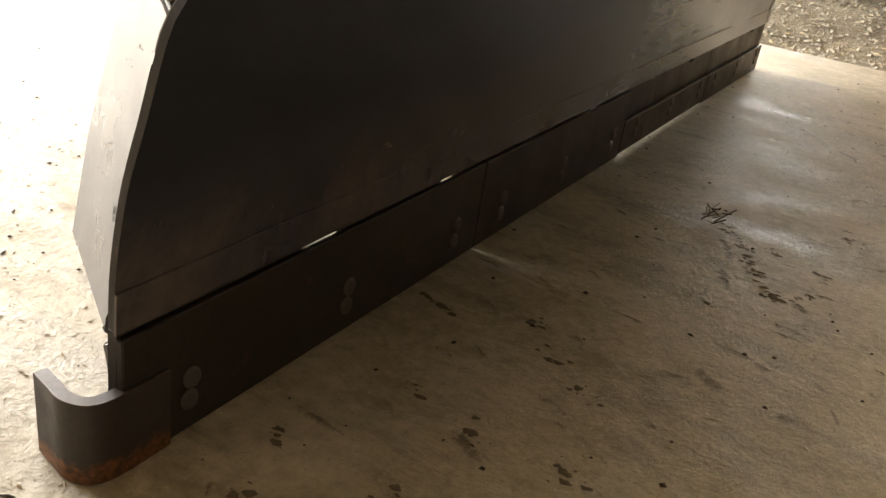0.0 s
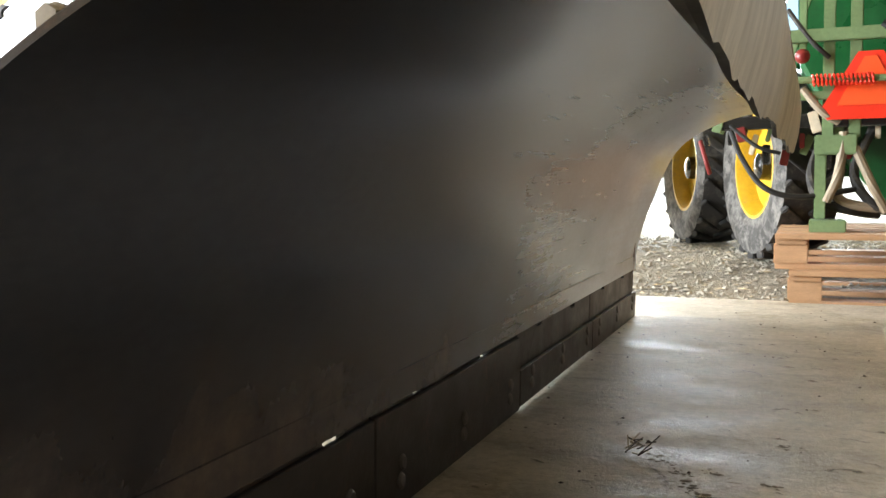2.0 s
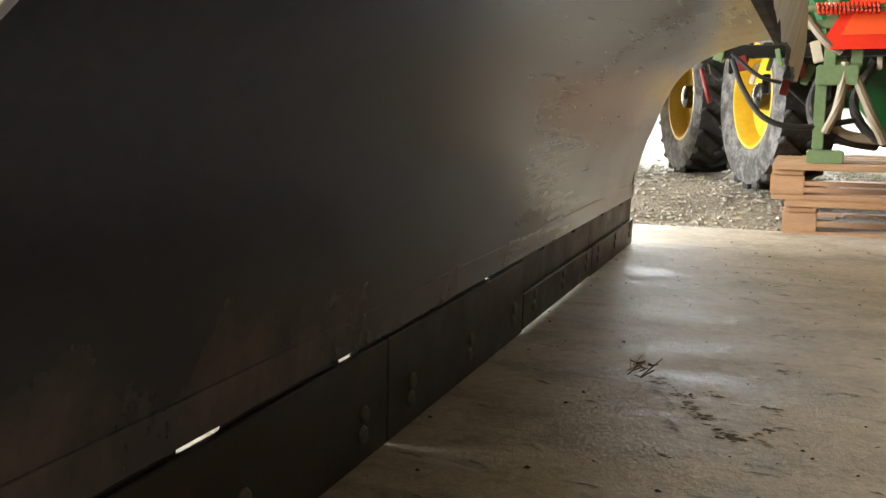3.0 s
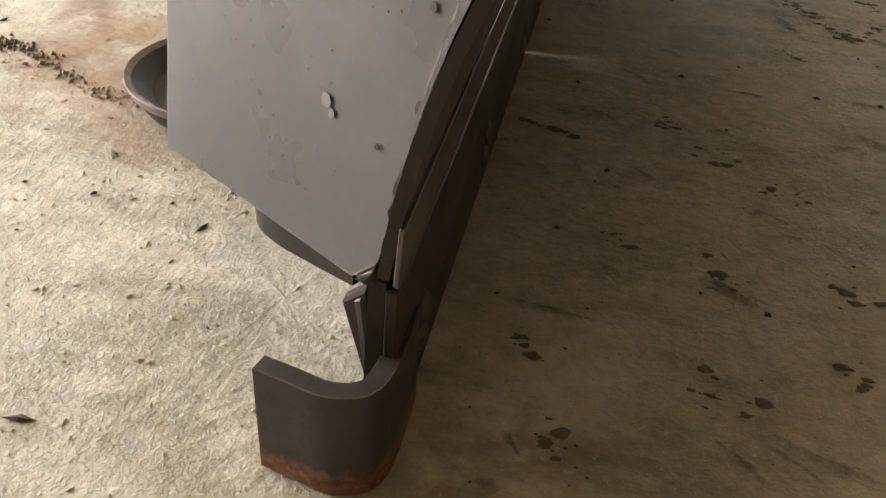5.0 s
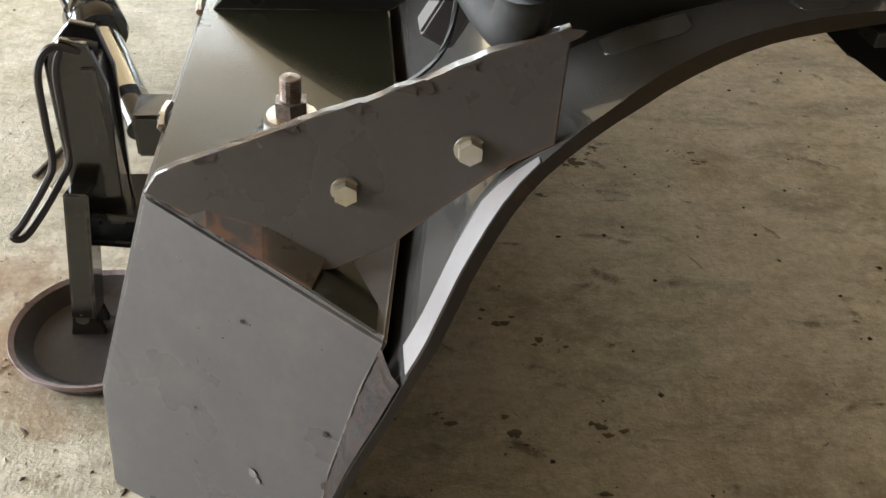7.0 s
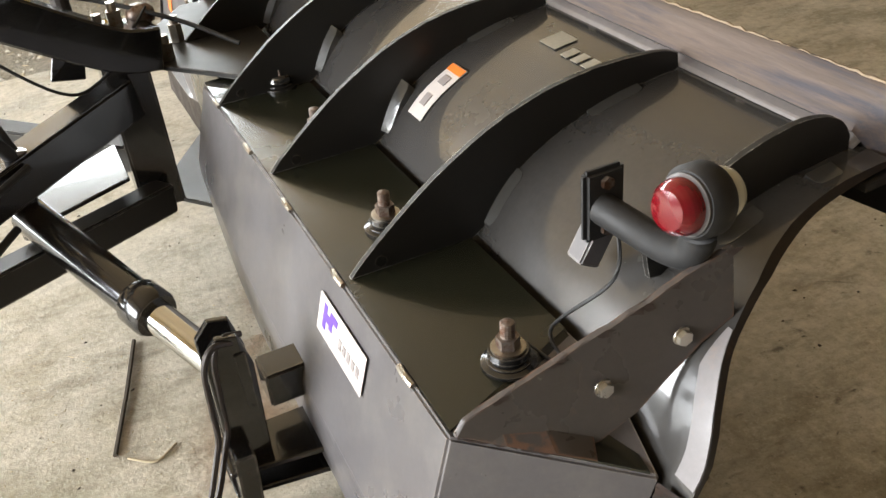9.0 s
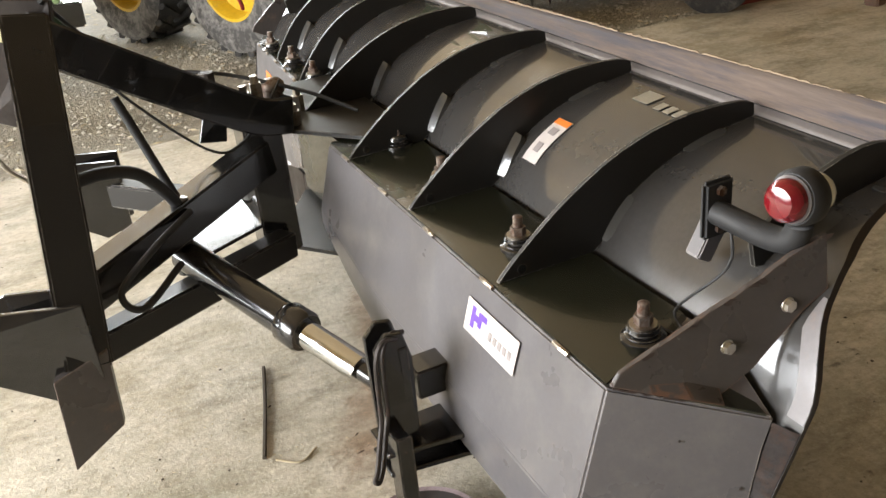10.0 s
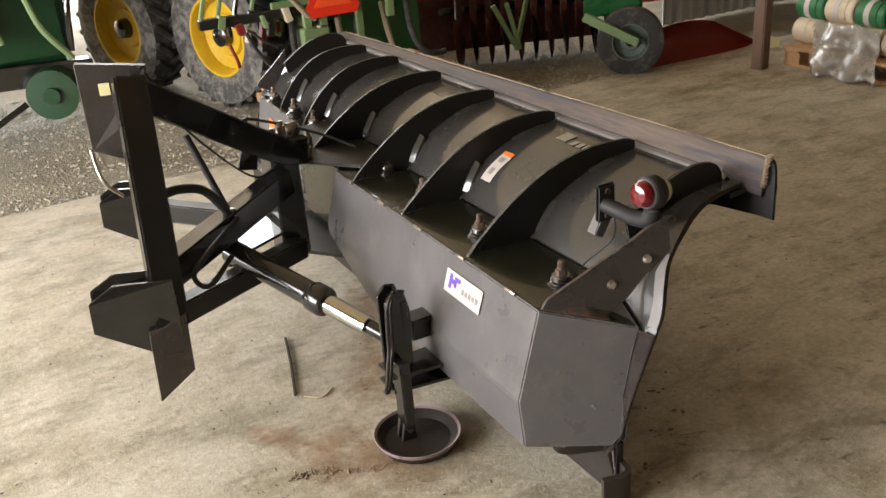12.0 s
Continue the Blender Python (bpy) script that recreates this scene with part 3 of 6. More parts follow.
for y_out, x_out, y_in, x_in in HALVES:
    part("box_beam", beam_half(y_out, x_out, y_in, x_in), GREY, plough, "grey painted hollow steel beam")
    bm = B()
    side = 1 if y_in > y_out else -1
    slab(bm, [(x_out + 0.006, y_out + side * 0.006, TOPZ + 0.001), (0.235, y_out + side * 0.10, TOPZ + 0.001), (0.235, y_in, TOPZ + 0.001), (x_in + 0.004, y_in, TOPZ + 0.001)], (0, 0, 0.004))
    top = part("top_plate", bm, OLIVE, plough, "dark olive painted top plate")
    # weld beads along the plate's back edge
    for k in range(5):
        u = 0.08 + 0.2 * k
        a = Vector((x_out + (x_in - x_out) * u, y_out + (y_in - y_out) * u, TOPZ + 0.002))
        e = Vector((x_out + (x_in - x_out) * (u + 0.035), y_out + (y_in - y_out) * (u + 0.035), TOPZ + 0.002))
        bm = B()
        hose(bm, [a, (a + e) / 2 + Vector((-0.002, 0, 0.002)), e], 0.005, 12, 6)
        part("weld", bm, ZINC, top, "", True)
# sloping gusset between the top plate and the mouldboard's end
bm = B()
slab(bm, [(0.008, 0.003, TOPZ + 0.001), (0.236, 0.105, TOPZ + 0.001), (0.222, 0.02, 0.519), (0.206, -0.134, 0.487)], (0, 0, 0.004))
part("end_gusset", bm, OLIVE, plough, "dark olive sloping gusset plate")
# middle of the beam, recessed behind the pivot
bm = B()
box(bm, (0.105, 1.6, 0.36), (0.05, 0.56, 0.3), None, 0.004)
part("middle_web", bm, OLIVE, plough)
bm = B()
slab(bm, [(0.10, 1.28, TOPZ + 0.012), (0.236, 1.28, TOPZ + 0.012), (0.236, 1.92, TOPZ + 0.012), (0.10, 1.92, TOPZ + 0.012), (-0.10, 1.64, TOPZ + 0.012), (-0.10, 1.54, TOPZ + 0.012)], (0, 0, 0.014))
part("pivot_plate", edge_round(bm, 0.002), RIB, plough, "dark triangular pivot plate")
bm = B()
slab(bm, [(0.08, 1.30, 0.17), (0.13, 1.30, 0.17), (0.13, 1.92, 0.17), (0.08, 1.92, 0.17), (-0.10, 1.64, 0.17), (-0.10, 1.54, 0.17)], (0, 0, 0.014))
part("pivot_plate", edge_round(bm, 0.002), RIB, plough, "dark triangular pivot plate")

# ribs over the mouldboard's back
RIB_OUT = spline([(0.022, TOPZ + 0.005), (0.050, 0.575), (0.112, 0.626), (0.184, 0.678), (0.28, 0.731), (0.376, 0.764), (0.470, 0.779), (0.560, 0.780), (0.615, 0.774), (0.640, 0.765)], 28)
RIB_IN = [tuple(p) for p in BACK if p[1] > TOPZ + 0.004 and p[0] < 0.640]


def rib_start(y):
    """Where a rib begins on the top plate, just in from the beam's back edge."""
    return 0.022 if y < 1.9 else 0.146 + (y - 1.95) * 0.07


def rib_mesh(y, t=0.010):
    bm = B()
    start = rib_start(y)
    out = [(x + (start - 0.022) * ((0.64 - x) / 0.618) ** 2, z) for x, z in RIB_OUT]
    pts = [(x, y - t / 2, z) for x, z in out] + [(0.643, y - t / 2, 0.739)] + [(x, y - t / 2, z) for x, z in reversed(RIB_IN)] + [(0.238, y - t / 2, TOPZ + 0.004)]
    slab(bm, pts, (0, t, 0))
    bmesh.ops.triangulate(bm, faces=[f for f in bm.faces if len(f.verts) > 4])
    return bm


def drum_strip(x0, x1, y0, y1, thick, lift=0.0, n=10):
    """A wedge-shaped strip along the curve of the mouldboard's back, higher at y1."""
    bm = B()
    low, high = [], []
    for k in range(n + 1):
        u = k / n
        x = x0 + (x1 - x0) * u
        i = float(np.interp(x, BACK[:, 0], range(len(BACK))))
        a_ = int(min(i, len(BACK) - 2))
        p = BACK[a_] + (BACK[a_ + 1] - BACK[a_]) * (i - a_)
        nn = face_normal(a_)
        inset = (y1 - y0) * 0.35 * max(0.0, abs(2 * u - 1) - 0.75) / 0.25
        for rows, hs in ((low, (-0.003, -0.003)), (high, (0.001, thick))):
            rows.append([bm.verts.new((p[0] + nn[0] * h, y_, p[1] + nn[1] * h)) for y_, h in zip((y0 + inset, y1), (hs[0] + lift * u * (rows is high), hs[1] + lift * u * (rows is high)))])
    for a_, b_ in zip(high, high[1:]):
        bm.faces.new((a_[0], a_[1], b_[1], b_[0]))
    for k in range(n):
        for e_ in (0, 1):
            bm.faces.new((low[k][e_], low[k + 1][e_], high[k + 1][e_], high[k][e_]))
    for k in (0, n):
        bm.faces.new((low[k][0], low[k][1], high[k][1], high[k][0]))
    return bm


RIBS = [0.385, 0.80, 1.19, 1.60, 1.99, 2.33]
for y in RIBS:
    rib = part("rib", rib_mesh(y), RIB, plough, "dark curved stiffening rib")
    bm = B()
    for s in (-1, 1):
        rod(bm, (rib_start(y) + 0.053, y + s * 0.0052, 0.562), (rib_start(y) + 0.053, y + s * 0.0062, 0.562), 0.011, 14)
    part("hole", bm, BLACK, rib)
    # tabs that tie the rib to the sheet, tilted past the first rib to shape a glint
    for x0, x1, rise, lift in ((0.264, 0.330, 0.012, 0.017), (0.46, 0.56, 0.005, 0.0)):
        part("tab", drum_strip(x0, x1, y - 0.026, y - 0.004, rise if y > 0.5 else 0.005, lift if y > 0.5 else 0.0), TAB, rib, "glossy painted tab at the rib's foot", True)

# end ribs with bolted extension plates
def plate_y(x, z):
    """Where the bolted plate at the nearer end stands, which leans a little."""
    return -0.004 - 0.34 * x + 0.22 * (z - TOPZ)


for sign in (1, -1):
    yy = (lambda v: v) if sign > 0 else (lambda v: 2 * YC - v)
    y = yy(-0.06)
    bm = B()
    yr = yy(0.02)
    out = spline([(0.305, 0.700), (0.37, 0.744), (0.44, 0.779), (0.50, 0.797), (0.555, 0.804), (0.60, 0.797), (0.628, 0.780), (0.643, 0.757)], 22)
    inner = [(p[0], p[1] - 0.006) for p in FACE if p[0] > 0.33]
    inner = [p for p in inner if p[0] < 0.645]
    pts = [(x, yr, z) for x, z in out] + [(0.644, yr, 0.732)] + [(x, yr, z + 0.012) for x, z in reversed(inner)] + [(0.315, yr, 0.648)]
    slab(bm, pts, (0, 0.010 * sign, 0))
    bmesh.ops.triangulate(bm, faces=[f for f in bm.faces if len(f.verts) > 4])
    end_rib = part("end_rib", bm, RIB, plough, "dark curved end rib")
    if sign > 0:
        for x0, x1 in ((0.40, 0.47), (0.555, 0.60)):
            part("tab", drum_strip(x0, x1, yr - 0.040, yr - 0.012, 0.004), TAB, end_rib, "glossy painted tab at the rib's foot", True)
        # pale strip of the mouldboard's back outside the bolted plate
        bm = B()
        rows_ = []
        for k, (x, z) in enumerate(BACK):
            if 0.478 < z < 0.650:
                nn = face_normal(k)
                wide = 0.034 * min(1.0, (0.658 - z) / 0.05)
                ya = Y0 + end_in(z) + 0.001
                rows_.append([bm.verts.new((x + nn[0] * 0.002, yq, z + nn[1] * 0.002)) for yq in (ya, ya + wide)] + [bm.verts.new((x - nn[0] * 0.004, yq, z - nn[1] * 0.004)) for yq in (ya + wide, ya)])
        for p, q in zip(rows_, rows_[1:]):
            for k in range(4):
                bm.faces.new((p[k], p[(k + 1) % 4], q[(k + 1) % 4], q[k]))
        bm.faces.new(rows_[0])
        bm.faces.new(list(reversed(rows_[-1])))
        part("end_strip", bm, PALE_GREY, plough, "pale strip along the mouldboard's end", True)
    bm = B()
    pts = [(0.004, y, 0.550)] + [(x, y, 0.5627 + 0.518 * x + 0.0045 * noise.noise(Vector((x * 55, 1.7, 0)))) for x in np.linspace(0.018, 0.350, 30)] + [(0.345, y, 0.655), (0.303, y, 0.628), (0.262, y, 0.588), (0.222, y, 0.546), (0.172, y, 0.512), (0.15, y, 0.506), (0.06, y, 0.532)]
    if sign < 0:
        pts = [(0.35 - (0.35 - x) * 0.5, yv, 0.744 - (0.744 - z) * 0.8) for x, yv, z in pts]
    if sign > 0:
        pts = [(x, plate_y(x, z), z) for x, _, z in pts]
    slab(bm, pts, (0, -0.009 * sign, 0))
    plate = part("extension_plate", edge_round(bm, 0.0015), PLATE, plough, "dark grey bolted end plate with chipped edges")
    if sign > 0:
        # lower lip of the plate, bent out to the beam's slanted edge
        bm = B()
        edge = [(x, -SLANT * x + LEAN * (z - TOPZ) - 0.002, z) for x, z in ((0.006, 0.546), (0.06, 0.531), (0.11, 0.519), (0.152, 0.509))]
        up = [(x, plate_y(x, z) - 0.008, z) for x, z in ((0.006, 0.553), (0.06, 0.548), (0.11, 0.542), (0.165, 0.520))]
        for k in range(3):
            slab(bm, [edge[k], edge[k + 1], up[k + 1], up[k]], (0, 0.004, 0.003))
        bmesh.ops.remove_doubles(bm, verts=bm.verts, dist=0.0005)
        part("lower_lip", bm, PLATE, plate, "rust-stained lip welded to the beam", True)
        rnd = random.Random(27)
        rims = [((0.018, 0.572), (0.350, 0.744))]
        for (xa, za), (xb, zb) in rims:
            for k in range(9):
                u = rnd.random()
                cx, cz = xa + (xb - xa) * u, za + (zb - za) * u + rnd.uniform(-0.004, 0.002)
                bm = B()
                ring = []
                for q in range(12):
                    a = q * math.tau / 12
                    rr = rnd.uniform(0.004, 0.010) * (0.6 + 0.4 * rnd.random())
                    px = cx + rr * 1.6 * math.cos(a)
                    pz = min(cz + rr * math.sin(a), 0.5625 + 0.518 * px)
                    ring.append((px, plate_y(px, pz) - 0.0096, pz))
                slab(bm, ring, (0, -0.0006, 0))
                part("rust_chip", bm, SEAM, plate, "rusty chipped paint")
    for x, z in (((0.183, 0.588), (0.281, 0.641)) if sign > 0 else ((0.255, 0.63), (0.305, 0.655))):
        bm = B()
        if sign > 0:
            y = plate_y(x, z)
        rod(bm, (x, y - 0.009 * sign, z), (x, y - 0.011 * sign, z), 0.0125, 20)
        rod(bm, (x, y - 0.011 * sign, z), (x, y - 0.019 * sign, z), 0.0105, 6)
        part("bolt", bm, BOLT, plate, "zinc-plated hexagon bolt")

# lip along the top edge
bm = B()
slab(bm, [(0.646, 0.014, 0.735), (0.646, Y1 - 0.19, 0.735), (0.694, Y1 - 0.19, 0.766), (0.694, 0.014, 0.766)], (0.004, 0, 0.008))
lip = part("lip", edge_round(bm, 0.002), LIP, plough, "grey steel lip with small bolts")
for y in np.arange(0.05, 2.55, 0.205):
    bm = B()
    rod(bm, (0.664, y, 0.755), (0.660, y, 0.763), 0.008, 6)
    part("bolt", bm, ZINC, lip)

bm = B()
slab(bm, [(0.612, Y0 + 0.13, 0.7185), (0.612, Y1 - 0.13, 0.7185), (0.672, Y1 - 0.13, 0.7215), (0.672, Y0 + 0.13, 0.7215)], (0, 0, -0.012))
bar = part("clamp_bar", edge_round(bm, 0.0015), RUBBER, plough, "dark clamping bar under the lip")

# rubber flap of old conveyor belting
bm = B()
prof = spline([(0.650, 0.760), (0.672, 0.788), (0.692, 0.813), (0.705, 0.812), (0.709, 0.780), (0.700, 0.700), (0.684, 0.630)], 20)


def droop(i, y):
    """How the belt's inner edge sinks where it runs out past the lip."""
    e = min(1, max(0, (0.03 - y) / 0.05))
    e = e * e * (3 - 2 * e) * max(0, 1 - i / 6)
    return 0.024 * e, -0.046 * e


nb = 70
ga, gb = [], []
for j in range(nb + 1):
    y = -0.095 + (2.72 + 0.095) * j / nb
    ra, rb = [], []
    for i, (x, z) in enumerate(prof):
        d = prof[min(i + 1, 19)] - prof[max(i - 1, 0)]
        d = d / np.hypot(*d)
        nx, nz = d[1], -d[0]
        wv = 0.0035 * noise.noise(Vector((x * 3, y * 3.1, z * 3))) * i / 8
        z = z - 0.045 * (j / nb) * min(1, i / 7)
        front = max(0, (i - 9) / 10) * max(0, 1 - j / 5)
        dx, dz = droop(i, y)
        x, z = x + dx, z + dz + 0.035 * front
        y_ = y - 0.045 * front
        ra.append(bm.verts.new((x + wv, y_ + 0.004 * noise.noise(Vector((i * 0.7, j, 0))), z + wv + (0.012 * noise.noise(Vector((7, y * 14, 0))) if i == 19 else 0))))
        rb.append(bm.verts.new((x + nx * 0.009 + wv, y_, z + nz * 0.009 + wv)))
    ga.append(ra)
    gb.append(rb)
for g in (ga, gb):
    for a, b in zip(g, g[1:]):
        for k in range(19):
            bm.faces.new((a[k], a[k + 1], b[k + 1], b[k]))
for j in range(nb):
    for k in (0, 19):
        bm.faces.new((ga[j][k], ga[j + 1][k], gb[j + 1][k], gb[j][k]))
for j in (0, nb):
    for k in range(19):
        bm.faces.new((ga[j][k], ga[j][k + 1], gb[j][k + 1], gb[j][k]))
out_set = {v: i for row in ga for i, v in enumerate(row)}
for fc in bm.faces:
    if all(v in out_set for v in fc.verts):
        fc.material_index = 1 if min(out_set[v] for v in fc.verts) >= 9 else 0
    else:
        fc.material_index = 2
flap = part("rubber_flap", bm, BELT, plough, "weathered conveyor belt flap, frayed at its end", True)
flap.data.materials.append(BELT_FRONT)
flap.data.materials.append(RUBBER)
bm = B()
rnd = random.Random(3)
for i in range(260):
    u = rnd.uniform(1.5, 9.0)
    x, z = prof[int(u)] + (prof[int(u) + 1] - prof[int(u)]) * (u % 1)
    dx, dz = droop(u, -0.09)
    x, z = x + dx, z + dz
    a = Vector((x, -0.087, z + rnd.uniform(0.001, 0.011)))
    rod(bm, a, a + Vector((rnd.uniform(-0.005, 0.005), -rnd.uniform(0.004, 0.020), rnd.uniform(-0.008, 0.004))), 0.0008, 4)
part("frayed_cord", bm, FRAY, flap, "pale frayed cord ends")
# bared fabric along the fold of the belt
bm = B()
for s_, e_ in ((-0.088, 0.9), (0.93, 1.9), (1.93, 2.7)):
    cc = [(prof[9][0] - 0.001 + 0.002 * noise.noise(Vector((0, y * 9, 2))), y, prof[9][1] + 0.001 - 0.0165 * y + 0.002 * noise.noise(Vector((4, y * 7, 2)))) for y in np.linspace(s_, e_, 24)]
    hose(bm, cc, 0.0035, 160, 6)
for v in bm.verts:
    v.co += Vector((1, 0, 1)) * 0.003 * noise.noise(v.co * 60)
part("bared_edge", bm, FRAY, flap, "pale bared fabric along the fold", True)

# wear edge in segments
SEG = [-0.165, 0.634, 1.364, 2.086, 2.79]
rnd = random.Random(5)
for k_, (a, b) in enumerate(zip(SEG, SEG[1:])):
    bm = B()
    w = b - a
    low = 0.006 if k_ == 2 else 0.0012
    tops = [(0.98, 0.1775), (0.74, 0.1780), (0.735, 0.162), (0.66, 0.160), (0.655, 0.1775), (0.30, 0.1775), (0.295, 0.163), (0.22, 0.165), (0.215, 0.1778), (0.02, 0.1775)]
    if a < 0:
        tops = [(0.98, 0.1775), (0.90, 0.1780), (0.895, 0.150), (0.82, 0.150), (0.815, 0.1775), (0.50, 0.1775), (0.495, 0.148), (0.385, 0.150), (0.38, 0.1778), (0.02, 0.1775)]
    slab(bm, [(0.122, a + 0.003, low), (0.122, b - 0.003, low), (0.128, b - 0.003, 0.174)] + [(0.128, a + w * u, z) for u, z in tops] + [(0.128, a + 0.003, 0.174)], (0.0125, 0, 0.0))
    bmesh.ops.triangulate(bm, faces=[f for f in bm.faces if len(f.verts) > 4])
    seg = part("edge_segment", bm, EDGE, plough, "dark worn cutting edge segment")
    n = 3
    for i in range(n):
        y = a + (b - a) * (0.118 + 0.385 * i)
        for dz in (0.045, 0.075):
            bm = B()
            x = 0.1470 + 0.003 * dz / 0.09
            lathe(bm, [(0.0, 0.005), (0.009, 0.0045), (0.013, 0.002), (0.014, 0.0), (0.0, 0.0)], (x, y + dz * 0.1, dz), (1, 0, 0.08), 14)
            part("bolt_head", bm, BOLT_WORN, seg)
    # lower wear strip
    bm = B()
    zt, xt = (0.168, 0.1395) if a < 1.0 else (0.092, 0.139)
    slab(bm, [(0.136, a + 0.002, low), (0.136, b - 0.002, low), (xt, b - 0.002, zt), (xt, a + 0.002, zt)], (0.011, 0, 0))
    part("wear_strip", edge_round(bm, 0.002), EDGE, seg)
# hooked corner of the wear edge
bm = B()
hk = spline([(0.145, -0.10), (0.145, -0.165), (0.137, -0.196), (0.112, -0.205), (0.085, -0.199), (0.055, -0.192)], 18)
inner, outer = [], []
for i, (x, y) in enumerate(hk):
    d = hk[min(i + 1, 17)] - hk[max(i - 1, 0)]
    d = d / np.hypot(*d)
    nx, ny_ = d[1], -d[0]
    outer.append((x - nx * 0.008, y - ny_ * 0.008))
    inner.append((x + nx * 0.008, y + ny_ * 0.008))
ring = []
for (xo, yo), (xi, yi) in zip(outer, inner):
    ring.append([bm.verts.new(p) for p in ((xo, yo, 0.002), (xi, yi, 0.002), (xi, yi, 0.106), (xo, yo, 0.106))])
for p, q in zip(ring, ring[1:]):
    for k in range(4):
        bm.faces.new((p[k], p[(k + 1) % 4], q[(k + 1) % 4], q[k]))
bm.faces.new(ring[0])
bm.faces.new(list(reversed(ring[-1])))
hook = part("corner_hook", bm, HOOK, plough, "bent wear steel corner, rusty at its lower edge", True)
# edge carrier behind the wear edge, seen at the end
bm = B()
slab(bm, [(0.104, -0.150, 0.140), (0.125, -0.155, 0.160), (0.134, -0.155, 0.03), (0.126, -0.15, 0.05)], (0, 0.012, 0))
carrier = part("edge_carrier", edge_round(bm, 0.002), SEAM, plough, "dark rusty carrier of the wear edge")
bm = B()
slab(bm, [(0.1165, -0.1575, 0.148), (0.1205, -0.1575, 0.150), (0.1270, -0.1575, 0.085), (0.1235, -0.1575, 0.085)], (0, 0.003, 0))
part("bare_edge", bm, PALE_GREY, carrier, "pale bare strip")

# spring studs on the beam
for y, sx in ((0.078, 0.132), (0.49, 0.132), (0.883, 0.150), (1.20, 0.17), (1.95, 0.19), (2.20, 0.195), (2.48, 0.20)):
    bm = B()
    lathe(bm, [(0.0, 0.0), (0.030, 0.0), (0.032, 0.010), (0.024, 0.014), (0.030, 0.018), (0.028, 0.026), (0.0, 0.026)], (sx, y, TOPZ + 0.005), (0, 0, 1), 20)
    stud = part("spring_stud", bm, BLACK, plough, "threaded spring stud with washer and nut", True)
    bm = B()
    rod(bm, (sx, y, TOPZ + 0.031), (sx, y, TOPZ + 0.051), 0.0165, 6)
    part("nut", bm, NUT, stud)
    bm = B()
    lathe(bm, [(0.012, 0.0), (0.024, 0.0), (0.0245, 0.004), (0.012, 0.0045)], (sx, y, TOPZ + 0.0305), (0, 0, 1), 20)
    part("washer", bm, ZINC, stud, "dull zinc washer", True)
    bm = B()
    lathe(bm, [(0.030, 0.0), (0.039, 0.0), (0.039, 0.004), (0.031, 0.007)], (sx, y, TOPZ + 0.0055), (0, 0, 1), 24, False)
    part("saucer", bm, BLACK, stud, "glossy black saucer", True)
    bm = B()
    prof2 = [(0.0, 0.0)]
    for i in range(9):
        prof2 += [(0.0105, i * 0.0027), (0.0092, i * 0.0027 + 0.0013)]
    prof2.append((0.0, 0.025))
    lathe(bm, prof2, (sx, y, TOPZ + 0.051), (0.04, 0, 1), 14)
    part("thread", bm, NUT, stud)

# side marker lamp on a rubber arm
lamp = thing("marker_lamp", "red and white marker lamp on a black rubber arm", "marker lamp", at=(0.30, 0.07, 0.70))
bm = B()
box(bm, (0.285, 0.085, 0.742), (0.062, 0.016, 0.105), None, 0.006)
part("mounting_pad", bm, RUBBER, lamp, "black rubber mounting pad")
bm = B()
hose(bm, [(0.280, 0.082, 0.738), (0.292, 0.040, 0.730), (0.305, -0.010, 0.722), (0.314, -0.046, 0.726), (0.317, -0.062, 0.750), (0.316, -0.062, 0.790)], 0.0215, 36, 14)
part("arm", bm, RUBBER, lamp, "", True)
for dz_ in (-0.034, 0.034):
    bm = B()
    rod(bm, (0.285, 0.077, 0.742 + dz_), (0.285, 0.070, 0.742 + dz_), 0.009, 6)
    part("bolt", bm, NUT, lamp)
c = (0.316, -0.06, 0.805)
ax = Vector((-0.97, -0.12, 0.12)).normalized()
bm = B()
box(bm, (0.288, 0.105, 0.682), (0.035, 0.035, 0.085), Matrix.Rotation(radians(30), 3, "Y"), 0.003)
part("bracket", bm, GREY, lamp, "folded sheet bracket")
bm = B()
lathe(bm, [(0.0, -0.020), (0.040, -0.020), (0.045, -0.012), (0.045, 0.012), (0.040, 0.020), (0.0, 0.020)], c, ax, 40)
part("housing", bm, RUBBER, lamp, "black rubber lamp ring", True)
bm = B()
lathe(bm, [(0.0335, 0.019), (0.0375, 0.019), (0.0375, 0.024), (0.0335, 0.027)], c, ax, 40, False)
part("bezel", bm, GREY, lamp, "dull silver bezel", True)
for s, m_, l_ in ((1, LENS_RED, "red lens"), (-1, LENS_WHITE, "white lens")):
    bm = B()
    lathe(bm, [(0.034, 0.018), (0.034, 0.034), (0.031, 0.044), (0.026, 0.049), (0.024, 0.052), (0.014, 0.054), (0.0, 0.055)], c, ax * s, 40)
    part("lens", bm, m_, lamp, l_, True)
bm = B()
hose(bm, [(0.285, 0.05, 0.73), (0.265, 0.03, 0.66), (0.20, 0.08, 0.575), (0.19, 0.02, 0.55), (0.17, 0.12, 0.545)], 0.0028, 30, 6)
part("cable", bm, RUBBER, lamp)

# labels on the plough


def on_back(y, z):
    """A point on the beam's back face."""
    back = 0.022 * min(1, max(0, y / 1.345))
    x0, z0, x1, z1 = back, TOPZ, back - 0.078 * (1 - back * 3), 0.30
    s = (z0 - z) / (z0 - z1)
    return Vector((x0 + (x1 - x0) * s, y, z))


